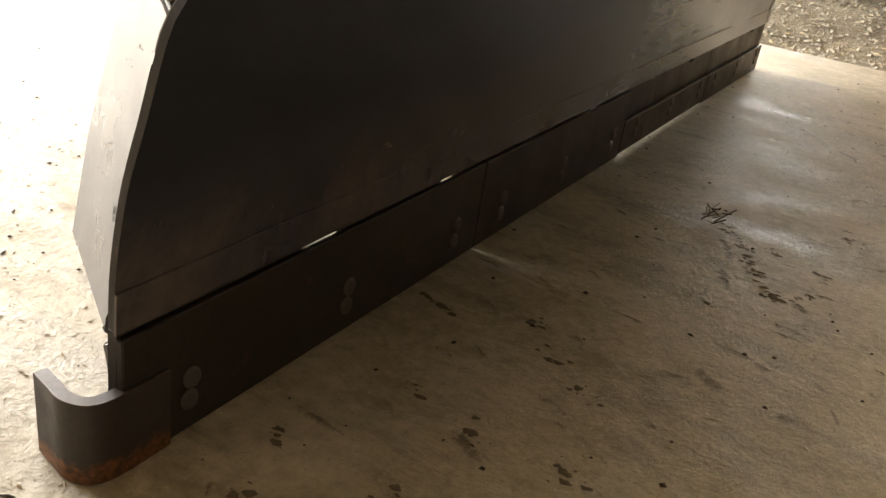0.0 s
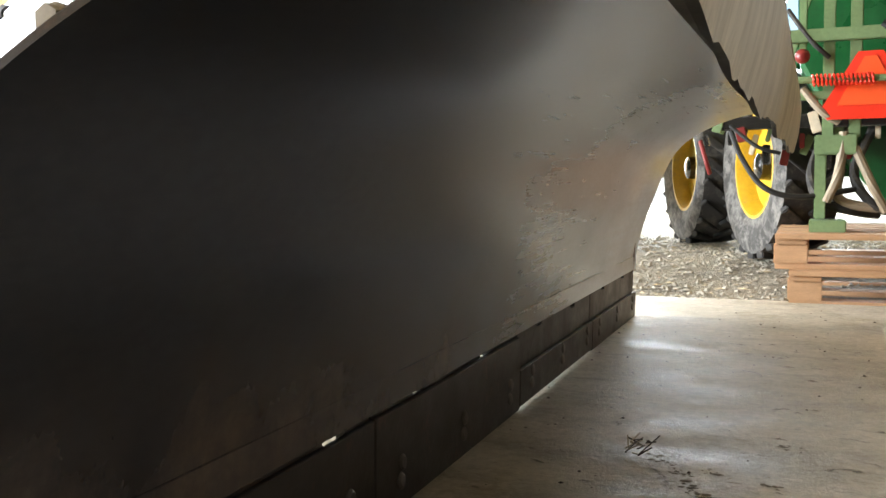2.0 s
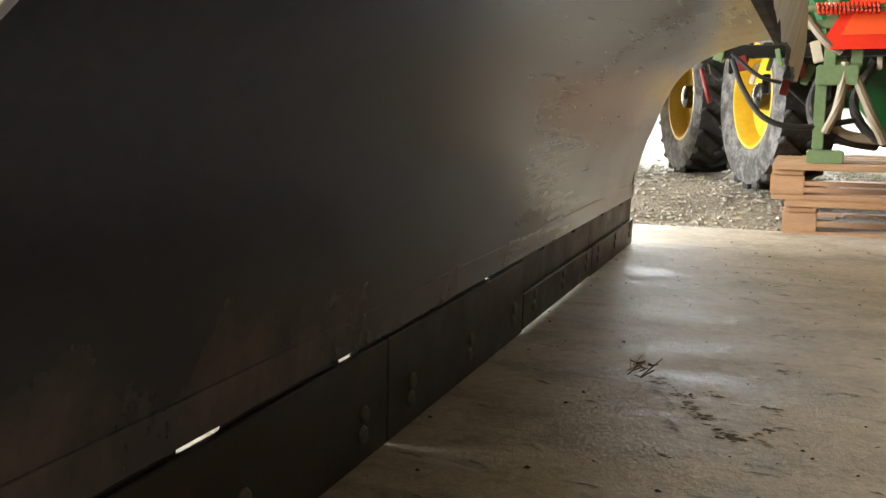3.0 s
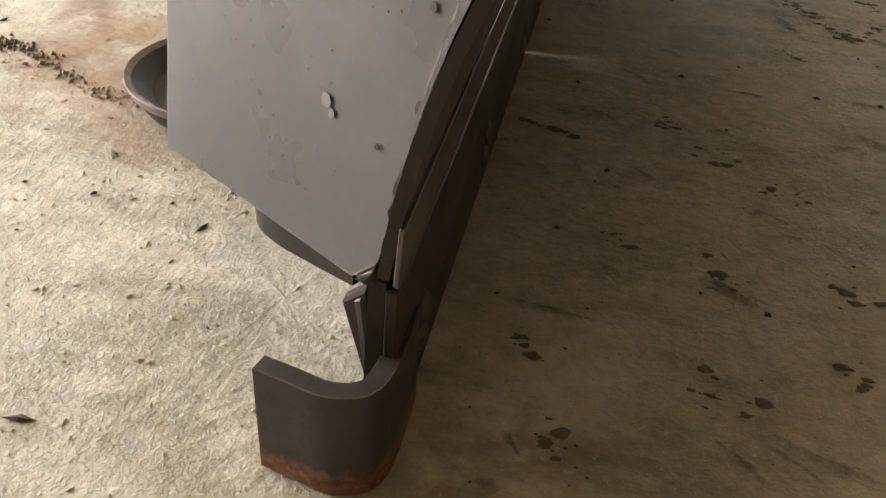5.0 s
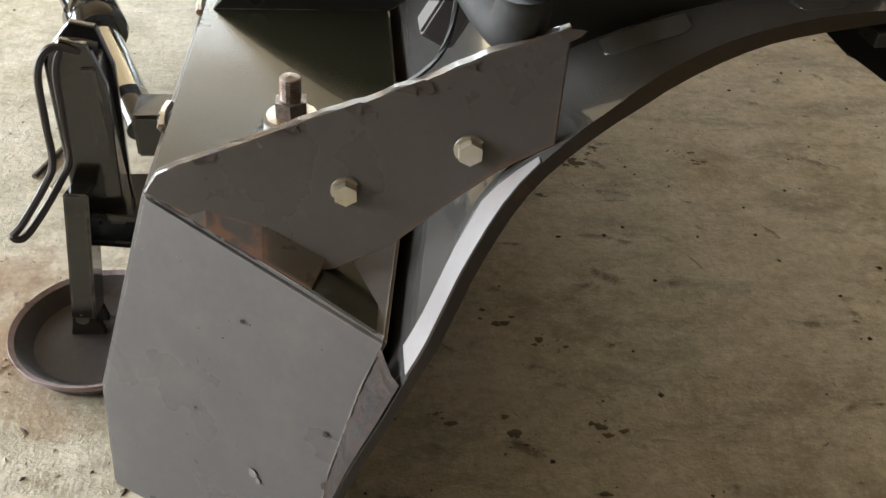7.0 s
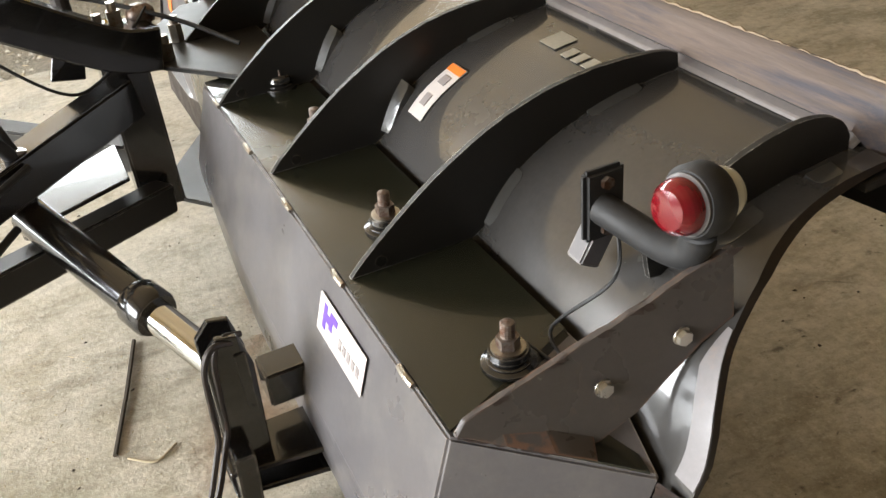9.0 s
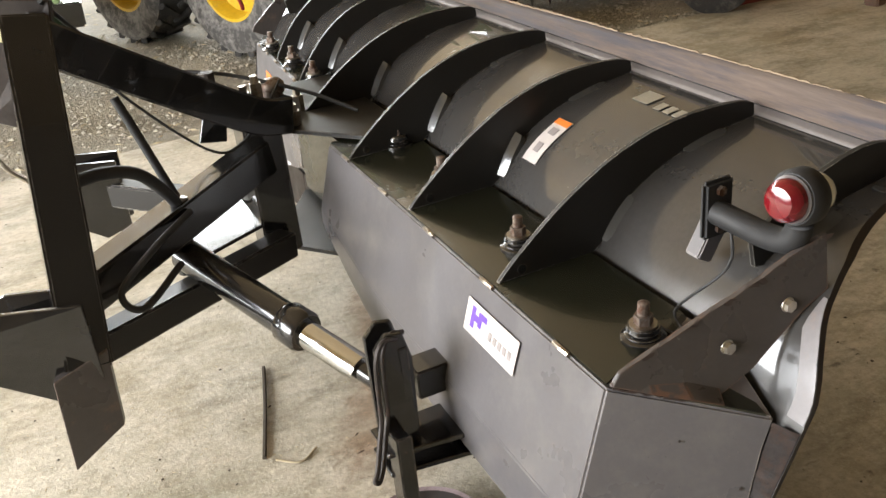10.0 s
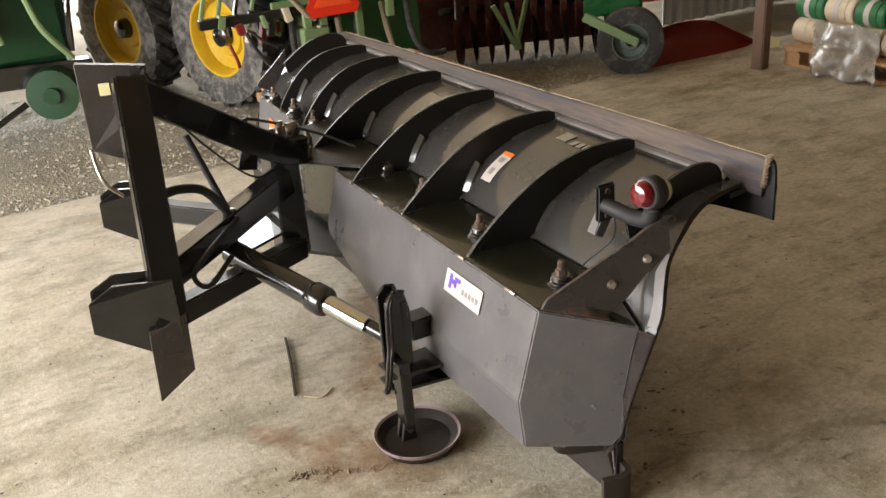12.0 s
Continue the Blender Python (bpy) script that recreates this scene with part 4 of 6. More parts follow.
def back_quad(y0, z0, y1, z1, off):
    n = Vector((-0.95, 0, 0.31)).normalized()
    bm = B()
    slab(bm, [on_back(y0, z0) + n * off, on_back(y1, z0) + n * off, on_back(y1, z1) + n * off, on_back(y0, z1) + n * off], n * 0.0008)
    return bm


label = part("name_label", back_quad(0.447, 0.498, 0.245, 0.432, 0.004), WHITE, plough, "white label with violet mark")
for y0_, z0_, y1_, z1_ in ((0.424, 0.489, 0.410, 0.447), (0.410, 0.476, 0.392, 0.463), (0.396, 0.487, 0.382, 0.457), (0.382, 0.487, 0.364, 0.475)):
    part("violet_mark", back_quad(y0_, z0_, y1_, z1_, 0.005), VIOLET, label)
for i in range(5):
    part("print_bar", back_quad(0.350 - i * 0.019, 0.468 - 0.001 * (i % 2), 0.338 - i * 0.019, 0.452, 0.005), PRINT, label)


def on_mould(u, y):
    """A point of the mouldboard's back at place u along the curve, with its normal."""
    i = int(u)
    p = BACK[i] + (BACK[min(i + 1, len(BACK) - 1)] - BACK[i]) * (u - i)
    n = face_normal(min(i, len(FACE) - 1))
    return Vector((p[0], y, p[1])), Vector((n[0], 0, n[1]))


def mould_patch(u0, u1, y0, y1, off):
    bm = B()
    k = 6
    rows = []
    for i in range(k + 1):
        u = u0 + (u1 - u0) * i / k
        row = []
        for y in (y0, y1):
            p, n = on_mould(u, y)
            row.append((bm.verts.new(p + n * off), bm.verts.new(p + n * (off + 0.0012))))
        rows.append(row)
    for r, q in zip(rows, rows[1:]):
        bm.faces.new((r[0][1], q[0][1], q[1][1], r[1][1]))
        bm.faces.new((r[0][0], q[0][0], q[0][1], r[0][1]))
        bm.faces.new((r[1][0], q[1][0], q[1][1], r[1][1]))
    for r in (rows[0], rows[-1]):
        bm.faces.new((r[0][0], r[0][1], r[1][1], r[1][0]))
    return bm


def u_at_x(x):
    return float(np.interp(x, [p[0] for p in BACK], range(len(BACK))))


n_far = Vector((-0.95, 0, 0.31)).normalized()
far_mark = []
for y_, z_ in ((2.47, 0.475), (2.38, 0.475), (2.38, 0.405), (2.47, 0.405)):
    bk = 0.185 + (0.135 - 0.185) * (2.66 - y_) / 0.71
    far_mark.append(Vector((bk - 0.078 * (1 - bk * 3) * (TOPZ - z_) / 0.242, y_, z_)) + n_far * 0.003)
bm = B()
slab(bm, far_mark, n_far * 0.001)
part("orange_label", bm, ORANGE, plough, "small orange label")
# rust along the weld between beam end and bolted plate
rnd = random.Random(21)
for k in range(3):
    bm = B()
    u0 = k / 3
    pts = []
    for i in range(12):
        u = u0 + i / 11 / 3.2
        pts.append((0.010 + 0.20 * u, -SLANT * (0.010 + 0.20 * u) + 0.001, TOPZ + 0.002 - 0.275 * (0.010 + 0.20 * u)))
    hose(bm, pts, 0.0025, 60, 6)
    for v in bm.verts:
        v.co += Vector((0.4, 0.3, 1)) * 0.003 * noise.noise(v.co * 90)
    part("rusty_weld", bm, SEAM, plough, "rusty weld under the bolted plate", True)
warn = part("warning_label", mould_patch(u_at_x(0.300), u_at_x(0.405), 0.69, 0.745, 0.004), WHITE, plough, "white warning label with orange head")
part("orange_band", mould_patch(u_at_x(0.388), u_at_x(0.403), 0.691, 0.744, 0.0055), ORANGE, warn)
part("print_bar", mould_patch(u_at_x(0.36), u_at_x(0.378), 0.705, 0.73, 0.0055), PRINT, warn)
part("print_bar", mould_patch(u_at_x(0.318), u_at_x(0.338), 0.708, 0.728, 0.0055), PRINT, warn)
mark = part("maker_mark", mould_patch(u_at_x(0.54), u_at_x(0.59), 0.60, 0.655, 0.003), BEIGE_MARK, plough, "worn beige painted mark")
for i in range(5):
    part("print_bar", mould_patch(u_at_x(0.535), u_at_x(0.565), 0.575 - i * 0.032, 0.553 - i * 0.032, 0.003), BEIGE_MARK, mark)


# rough rusty weld between the slanted end and the mouldboard
def beam_front(z):
    x = float(np.interp(z, [0.166, 0.19, 0.32, 0.43, 0.484], [0.115, 0.139, 0.164, 0.196, 0.216]))
    return Vector((x - 0.001, -SLANT * (x - 0.001) + LEAN * (z - TOPZ), z))


rnd = random.Random(8)
bm = B()
prev = None
for i in range(60):
    z = 0.172 + (0.480 - 0.172) * i / 59
    p = beam_front(z) + Vector((-0.001 - 0.007 * abs(noise.noise(Vector((0, 3, z * 60)))), -0.0015, 0))
    q = Vector((float(np.interp(z, [c[1] for c in BACK], [c[0] for c in BACK])) - 0.002, Y0 + end_in(z) + 0.0015, z))
    m1, m2 = p.lerp(q, 0.35), p.lerp(q, 0.7)
    for m_ in (m1, m2):
        m_ += Vector((-0.6, -0.8, 0)) * (0.002 + 0.003 * noise.noise(m_ * 90))
    row = [bm.verts.new(v) for v in (p, m1, m2, q)]
    if prev:
        for k in range(3):
            bm.faces.new((prev[k], prev[k + 1], row[k + 1], row[k]))
    prev = row
bmesh.ops.solidify(bm, geom=list(bm.faces), thickness=0.003)
part("weld_seam", bm, WELDED, plough, "rough rusty weld seam", True)
# spots of chipped paint and weld spatter on the slanted end
for i in range(70):
    x, z = rnd.uniform(-0.05, 0.17), rnd.uniform(0.20, 0.50)
    if x > 0.10 + (z - 0.2) * 0.33 or x < -0.06 + (z - 0.3) * 0.2:
        continue
    y = -SLANT * x + LEAN * (z - TOPZ)
    bm = B()
    bmesh.ops.create_icosphere(bm, subdivisions=1, radius=rnd.choice((0.0005, 0.0006, 0.0008)), matrix=Matrix.Translation((x, y, z)))
    part("spatter", bm, CHIP if i % 4 else EDGE, plough)
for x, z, r, m_ in ((0.085, 0.281, 0.005, CHIP), (0.090, 0.274, 0.003, CHIP), (0.128, 0.268, 0.002, EDGE), (0.087, 0.45, 0.002, EDGE), (0.158, 0.305, 0.005, WELDED), (0.160, 0.365, 0.003, WELDED), (0.03, 0.33, 0.0015, EDGE)):
    y = -SLANT * x + LEAN * (z - TOPZ)
    bm = B()
    n_ = Vector((-SLANT, -1, LEAN)).normalized()
    u_ = n_.cross(Vector((0, 0, 1))).normalized()
    w_ = n_.cross(u_)
    ring = []
    for k in range(14):
        a = k * math.tau / 14
        rr = r * (1 + 0.5 * noise.noise(Vector((math.cos(a) * 2, math.sin(a) * 2, x * 50))))
        ring.append(Vector((x, y, z)) + n_ * 0.0012 + u_ * rr * math.cos(a) + w_ * rr * math.sin(a))
    slab(bm, ring, n_ * 0.0006)
    part("chip", bm, m_, plough)
# ---- hitch frame ----
hitch = thing("hitch_frame", "black steel three-point hitch frame coupled to the plough", "hitch frame", at=(-0.6, 1.4, 0))


def hp(name, bm, mat=BLACK, label="", smooth=False, parent=None):
    return part(name, bm, mat, parent or hitch, label, smooth)


bm = B()
beam(bm, (-0.735, 0.975, 0.30), (-0.645, 1.33, 1.03), 0.045, 0.105, 0.006, up=(1, 0.15, 0))
hp("mast_leg", bm, BLACK, "black flat steel mast leg, worn at its edges")
bm = B()
slab(bm, [(-0.815, 0.945, 0.31), (-0.688, 0.965, 0.34), (-0.700, 0.945, 0.145), (-0.828, 0.920, 0.083)], (0.006, 0.03, 0))
hp("leg_foot", edge_round(bm, 0.002), PLATE, "worn brown steel foot of the mast")
bm = B()
slab(bm, [(-0.79, 1.42, 1.08), (-0.58, 1.36, 1.05), (-0.60, 1.36, 0.92), (-0.70, 1.42, 0.74), (-0.79, 1.45, 0.78)], (0.01, 0.035, 0))
top_plate = hp("mast_head", edge_round(bm, 0.003), EDGE, "black mast head plate")
bm = B()
box(bm, (-0.715, 1.395, 0.99), (0.035, 0.004, 0.04), Matrix.Rotation(radians(-16), 3, "Z"), 0.001)
hp("sticker", bm, PALE_YELLOW, "small pale yellow sticker", parent=top_plate)
bm = B()
line = spline([(-0.66, 1.36, 0.985), (-0.50, 1.40, 0.875), (-0.34, 1.44, 0.764), (-0.20, 1.475, 0.668), (-0.125, 1.494, 0.628), (-0.05, 1.5125, 0.612)], 22)
prev = None
for i, p in enumerate(line):
    d = Vector(line[min(i + 1, 21)] - line[max(i - 1, 0)]).normalized()
    across = d.cross(Vector((0, 0, 1))).normalized()
    up_ = across.cross(d)
    ring = [bm.verts.new(Vector(p) + across * a_ * 0.0625 + up_ * b_ * 0.0525) for a_, b_ in ((-0.9, -1), (0.9, -1), (1, -0.9), (1, 0.9), (0.9, 1), (-0.9, 1), (-1, 0.9), (-1, -0.9))]
    if prev is None:
        bm.faces.new(ring)
    else:
        for k in range(8):
            bm.faces.new((prev[k], prev[(k + 1) % 8], ring[(k + 1) % 8], ring[k]))
    prev = ring
bm.faces.new(list(reversed(prev)))
hp("top_beam", bm, BLACK, "black square steel beam, bent level at the pivot", True)
bm = B()
beam(bm, (-0.13, 1.52, 0.66), (-0.13, 1.52, 0.20), 0.11, 0.13, 0.006, up=(0, 1, 0))
hp("pivot_column", bm)
bm = B()
rod(bm, (-0.05, 1.57, 0.57), (-0.05, 1.57, 0.675), 0.022, 20)
hp("pivot_pin", bm, NUT, "worn pivot pin", True)
bm = B()
lathe(bm, [(0.0, -0.02), (0.032, -0.02), (0.036, -0.006), (0.034, 0.008), (0.022, 0.020), (0.0, 0.024)], (-0.05, 1.57, 0.675), (0, 0, 1), 20)
hp("pin_head", bm, NUT, "", True)
bm = B()
beam(bm, (-0.72, 1.10, 0.42), (-0.14, 1.46, 0.52), 0.085, 0.10, 0.006)
hp("side_arm", bm)
bm = B()
beam(bm, (-0.76, 1.04, 0.30), (-0.12, 1.44, 0.24), 0.07, 0.08, 0.006)
hp("lower_beam", bm, RIB)
bm = B()
slab(bm, [(-0.44, 1.26, 0.335), (-0.20, 1.38, 0.335), (-0.20, 1.60, 0.335), (-0.46, 1.42, 0.335)], (0, 0, 0.012))
hp("shelf_plate", edge_round(bm, 0.002), BLACK, "glossy black plate")
bm = B()
beam(bm, (-0.54, 1.90, 0.36), (-0.14, 1.58, 0.30), 0.07, 0.08, 0.006)
hp("far_arm", bm, RIB)
for (x, y) in ((-0.90, 1.05), (-0.70, 1.95)):
    for s in (-0.045, 0.045):
        bm = B()
        dx, dy = s * 0.22, s
        slab(bm, [(x - 0.055 + dx, y + dy, 0.34), (x - 0.05 + dx, y + dy, 0.44), (x + 0.03 + dx, y + dy, 0.48), (x + 0.20 + dx, y - 0.05 + dy, 0.47), (x + 0.20 + dx, y - 0.05 + dy, 0.25), (x + 0.12 + dx, y - 0.03 + dy, 0.22)], (0.003, 0.012, 0))
        lug_ = hp("hitch_lug", edge_round(bm, 0.002))
        bm = B()
        rod(bm, (x + dx, y + dy - 0.002, 0.40), (x + dx + 0.003, y + dy + 0.014, 0.40), 0.014, 16)
        hp("pin_hole", bm, RUST, parent=lug_)
# small plates, bolts and the upright fin by the pivot
bm = B()
slab(bm, [(-0.30, 1.50, 0.58), (-0.22, 1.52, 0.56), (-0.20, 1.52, 0.66), (-0.26, 1.51, 0.69)], (0.0, 0.012, 0))
hp("fin", edge_round(bm, 0.002))
bm = B()
rod(bm, (-0.22, 1.62, 0.62), (-0.22, 1.62, 0.74), 0.022, 12)
hp("post", bm, EDGE)
for (x, y, z) in ((-0.16, 1.46, 0.675), (-0.12, 1.48, 0.69), (-0.02, 1.50, 0.58), (0.03, 1.62, 0.585)):
    bm = B()
    rod(bm, (x, y, z - 0.03), (x, y, z + 0.03), 0.018, 6)
    rod(bm, (x, y, z + 0.03), (x, y, z + 0.05), 0.011, 12)
    hp("bolt", bm, ZINC, "dull zinc bolt")
bm = B()
hose(bm, [(-0.66, 1.20, 0.66), (-0.58, 1.22, 0.66), (-0.50, 1.24, 0.63), (-0.44, 1.26, 0.55), (-0.42, 1.27, 0.50)], 0.016, 40, 10)
hp("hydraulic_hose", bm, RUBBER, "", True)
bm = B()
hose(bm, [(-0.50, 1.34, 0.80), (-0.47, 1.32, 0.70), (-0.43, 1.29, 0.56), (-0.41, 1.28, 0.50)], 0.012, 30, 10)
hp("hydraulic_hose", bm, RUBBER, "", True)
bm = B()
hose(bm, [(-0.40, 1.24, 0.50), (-0.52, 1.12, 0.48), (-0.62, 1.06, 0.42), (-0.58, 1.05, 0.37), (-0.46, 1.17, 0.40)], 0.009, 40, 8)
hp("hydraulic_hose", bm, RUBBER, "", True)
bm = B()
rod(bm, (-0.43, 1.27, 0.46), (-0.41, 1.28, 0.53), 0.02, 6)
hp("hose_fitting", bm, ZINC)
bm = B()
hose(bm, [(-0.60, 1.36, 1.05), (-0.50, 1.55, 0.90), (-0.34, 1.70, 0.76), (-0.16, 1.62, 0.72), (0.02, 1.50, 0.66), (0.14, 1.40, 0.60)], 0.006, 60, 8)
hp("cable", bm, RUBBER, "", True)
bm = B()
hose(bm, [(-0.60, 1.33, 1.00), (-0.48, 1.36, 0.80), (-0.30, 1.38, 0.60), (-0.20, 1.42, 0.58), (-0.10, 1.46, 0.66), (-0.04, 1.52, 0.70)], 0.004, 50, 6)
hp("cable", bm, RUBBER, "", True)
bm = B()
hose(bm, [(-0.80, 1.40, 0.80), (-0.79, 1.36, 0.70), (-0.74, 1.34, 0.64)], 0.006, 20, 6)
hp("hose_end", bm, ZINC)

# ---- steering cylinder ----
cyl = thing("hydraulic_cylinder", "black hydraulic cylinder with chromed rod between frame and plough", "hydraulic cylinder", at=(-0.35, 1.0, 0.3))
A0, A1 = Vector((-0.435, 1.27, 0.375)), Vector((-0.165, 0.65, 0.235))
d = A1 - A0
bm = B()
rod(bm, A0, A0 + d * 0.62, 0.043, 28)
part("barrel", bm, BLACK, cyl, "", True)
bm = B()
lathe(bm, [(0.0, 0.0), (0.044, 0.0), (0.052, 0.012), (0.052, 0.066), (0.047, 0.075), (0.0, 0.075)], A0 + d * 0.56, d, 28)
part("gland", bm, BLACK, cyl, "", True)
bm = B()
rod(bm, A0 + d * 0.6, A0 + d * 0.93, 0.034, 28)
part("rod", bm, CHROME, cyl, "chromed piston rod", True)
bm = B()
rod(bm, A0 + d * 0.92, A0 + d * 1.04, 0.024, 20)
part("rod_eye", bm, BLACK, cyl, "", True)
bm = B()
rod(bm, A0 - Vector((0, 0, 0.05)), A0 + Vector((0, 0, 0.06)), 0.03, 20)
part("hinge_eye", bm, BLACK, cyl, "", True)

# ---- support foot ----
foot = thing("support_foot", "round dished steel support foot on a black bracket", "support foot", at=(-0.213, 0.388, 0))
bm = B()
lathe(bm, [(0.0, 0.014), (0.099, 0.018), (0.122, 0.038), (0.130, 0.042), (0.126, 0.030), (0.111, 0.004), (0.05, 0.001), (0.0, 0.001)], (-0.203, 0.362, 0), (0, 0, 1), 48)
part("dish", bm, EDGE, foot, "rusty dished foot plate", True)
bm = B()
beam(bm, (-0.222, 0.385, 0.05), (-0.205, 0.43, 0.25), 0.055, 0.035, 0.003, up=(1, 0, 0))
leg = part("leg", bm, BLACK, foot)
bm = B()
lathe(bm, [(0.1225, 0.0385), (0.1305, 0.0428), (0.1312, 0.0415), (0.1272, 0.0295), (0.126, 0.030)], (-0.203, 0.362, 0), (0, 0, 1), 48, False)
part("worn_rim", bm, RIM_LILAC, foot, "pale lilac-grey worn rim", True)
bm = B()
slab(bm, [(-0.25, 0.37, 0.015), (-0.20, 0.37, 0.015), (-0.215, 0.372, 0.085), (-0.235, 0.372, 0.085)], (0, 0.012, 0))
slab(bm, [(-0.25, 0.40, 0.015), (-0.20, 0.40, 0.015), (-0.215, 0.402, 0.085), (-0.235, 0.402, 0.085)], (0, 0.012, 0))
part("gusset", bm, EDGE, leg)
bm = B()
rod(bm, (-0.225, 0.36, 0.055), (-0.225, 0.425, 0.055), 0.01, 12)
part("pin", bm, ZINC, leg)
for k, y in enumerate((0.445, 0.50)):
    bm = B()
    slab(bm, [(-0.225, y, 0.17), (-0.155, y, 0.17), (-0.145, y + 0.01, 0.40), (-0.160, y + 0.01, 0.462), (-0.195, y + 0.01, 0.470), (-0.222, y + 0.01, 0.44)], (0, 0.012, 0))
    part("cheek_plate", edge_round(bm, 0.002), BLACK, foot)
bm = B()
box(bm, (-0.165, 0.48, 0.30), (0.02, 0.06, 0.26), None, 0.002)
part("web", bm, BLACK, foot)
for z in (0.145, 0.195):
    bm = B()
    slab(bm, [(-0.235, 0.43, z), (-0.03, 0.40, z), (-0.03, 0.53, z), (-0.235, 0.53, z)], (0, 0, 0.012))
    part("bracket_plate", edge_round(bm, 0.002), BLACK, foot)
bm = B()
box(bm, (-0.08, 0.52, 0.30), (0.10, 0.07, 0.07), None, 0.004)
part("stop_block", bm, BLACK, foot)
bm = B()
down = [Vector(p) for p in ((-0.172, 0.458, 0.452), (-0.205, 0.446, 0.462), (-0.226, 0.440, 0.43), (-0.232, 0.438, 0.36), (-0.236, 0.436, 0.29), (-0.250, 0.420, 0.26), (-0.278, 0.378, 0.224))]
side_ = Vector((0.020, 0.016, 0.0))
loop = down + [Vector((-0.290, 0.366, 0.212)), Vector((-0.278, 0.370, 0.206))] + [p + side_ for p in reversed(down)]
hose(bm, loop, 0.0055, 110, 8)
part("clip_wire", bm, EDGE, foot, "bent steel hairpin clip", True)

# shackle under the beam's slanted end
shackle = thing("shackle", "dark bent steel strap shackle under the beam end", "shackle", at=(0.0, -0.03, 0.12))
bm = B()
path = spline([(0.108, -0.126, 0.153), (0.068, -0.104, 0.149), (0.032, -0.084, 0.147), (0.010, -0.066, 0.149), (0.006, -0.046, 0.156), (0.016, -0.026, 0.170)], 30)
rows_ = []
for i, p in enumerate(path):
    d = Vector(path[min(i + 1, 29)] - path[max(i - 1, 0)]).normalized()
    n_ = d.cross(Vector((0, 0, 1))).normalized() * 0.003
    rows_.append([bm.verts.new(Vector(p) + s_ * n_ + Vector((0, 0, h_))) for s_, h_ in ((-1, -0.015), (1, -0.015), (1, 0.015), (-1, 0.015))])
for p, q in zip(rows_, rows_[1:]):
    for k in range(4):
        bm.faces.new((p[k], p[(k + 1) % 4], q[(k + 1) % 4], q[k]))
bm.faces.new(rows_[0])
bm.faces.new(list(reversed(rows_[-1])))
part("bow", bm, EDGE, shackle, "bent flat steel strap", True)
bm = B()
hose(bm, [(0.000, -0.066, 0.160), (0.010, -0.072, 0.160), (0.020, -0.078, 0.160)], 0.004, 12, 8)
part("pin", bm, ZINC, shackle, "", True)

# ---- things lying on the floor ----


def stick(name, pts, r, mat, label, cat):
    bm = B()
    hose(bm, pts, r, 20, 6)
    ob = part(name, bm, mat, None, label, True)
    return tagged(ob, "", cat)


stick("stick", [(-0.315, 1.20, 0.006), (-0.36, 1.03, 0.007), (-0.39, 0.93, 0.006), (-0.423, 0.82, 0.006)], 0.0055, DIRT, "thin dark stick lying on the concrete", "stick")
stick("straw_stalk", [(-0.40, 0.80, 0.004), (-0.35, 0.76, 0.004), (-0.30, 0.79, 0.004)], 0.003, STRAW, "pale straw stalk lying on the concrete", "straw")
rnd = random.Random(11)
twig = thing("twig_clump", "small clump of twigs and dry stalks on the floor", "twigs", at=(0.45, 1.13, 0))
for i in range(16):
    a = rnd.uniform(0, math.tau)
    c = Vector((0.45 + rnd.uniform(-0.02, 0.02), 1.13 + rnd.uniform(-0.025, 0.025), 0.006 + rnd.uniform(0, 0.02)))
    v = Vector((math.cos(a), math.sin(a), rnd.uniform(-0.1, 0.8))) * rnd.uniform(0.010, 0.034)
    bm = B()
    rod(bm, c - v * 0.3, c + v, 0.0013, 5)
    part("stalk", bm, STRAW if i % 2 else DIRT, twig)


def patch(name, c, rx, ry, ang, mat, label, cat, seed, h=0.0025):
    """A thin uneven smear on the floor."""
    bm = B()
    n = 26
    q = Matrix.Rotation(ang, 3, "Z")
    ring = []
    for k in range(n):
        a = k * math.tau / n
        f = 1 + 0.45 * noise.noise(Vector((math.cos(a) * 1.7 + seed, math.sin(a) * 1.7, seed)))
        ring.append(bm.verts.new(Vector((c[0], c[1], 0.0006)) + q @ Vector((rx * f * math.cos(a), ry * f * math.sin(a), 0))))
    top = bm.verts.new((c[0], c[1], h))
    for k in range(n):
        bm.faces.new((ring[k], ring[(k + 1) % n], top))
    return tagged(part(name, bm, mat, None, label, True), "", cat)


patch("floor_streak", (0.245, 0.595), 0.082, 0.009, radians(-5), WHITE, "pale scratch on the concrete floor", "scratch", 2.2)
for i, (x, y, rx, ry, a) in enumerate(((0.53, 0.98, 0.055, 0.012, 1.9), (0.50, 1.04, 0.04, 0.009, 2.3), (0.60, 0.93, 0.05, 0.008, 0.2), (0.55, 0.87, 0.05, 0.014, 2.0), (0.36, 0.70, 0.03, 0.006, 2.6), (0.62, 0.50, 0.06, 0.018, 2.5), (0.66, 0.60, 0.08, 0.012, 2.8),
                                       (0.33, 0.33, 0.035, 0.008, 2.4), (0.47, 0.28, 0.045, 0.01, 2.7), (0.95, 0.36, 0.05, 0.014, 2.9), (0.27, 0.47, 0.03, 0.005, 2.7), (0.80, 1.15, 0.07, 0.01, 0.4), (0.42, 0.13, 0.05, 0.015, 2.6), (1.15, 0.85, 0.09, 0.02, 2.6), (1.5, 1.4, 0.12, 0.03, 2.5))):
    patch("dirt_smear", (x, y), rx, ry, a, SMEAR, "dark dried mud smear on the concrete", "mud smear", i * 1.3 + 0.7, 0.005)

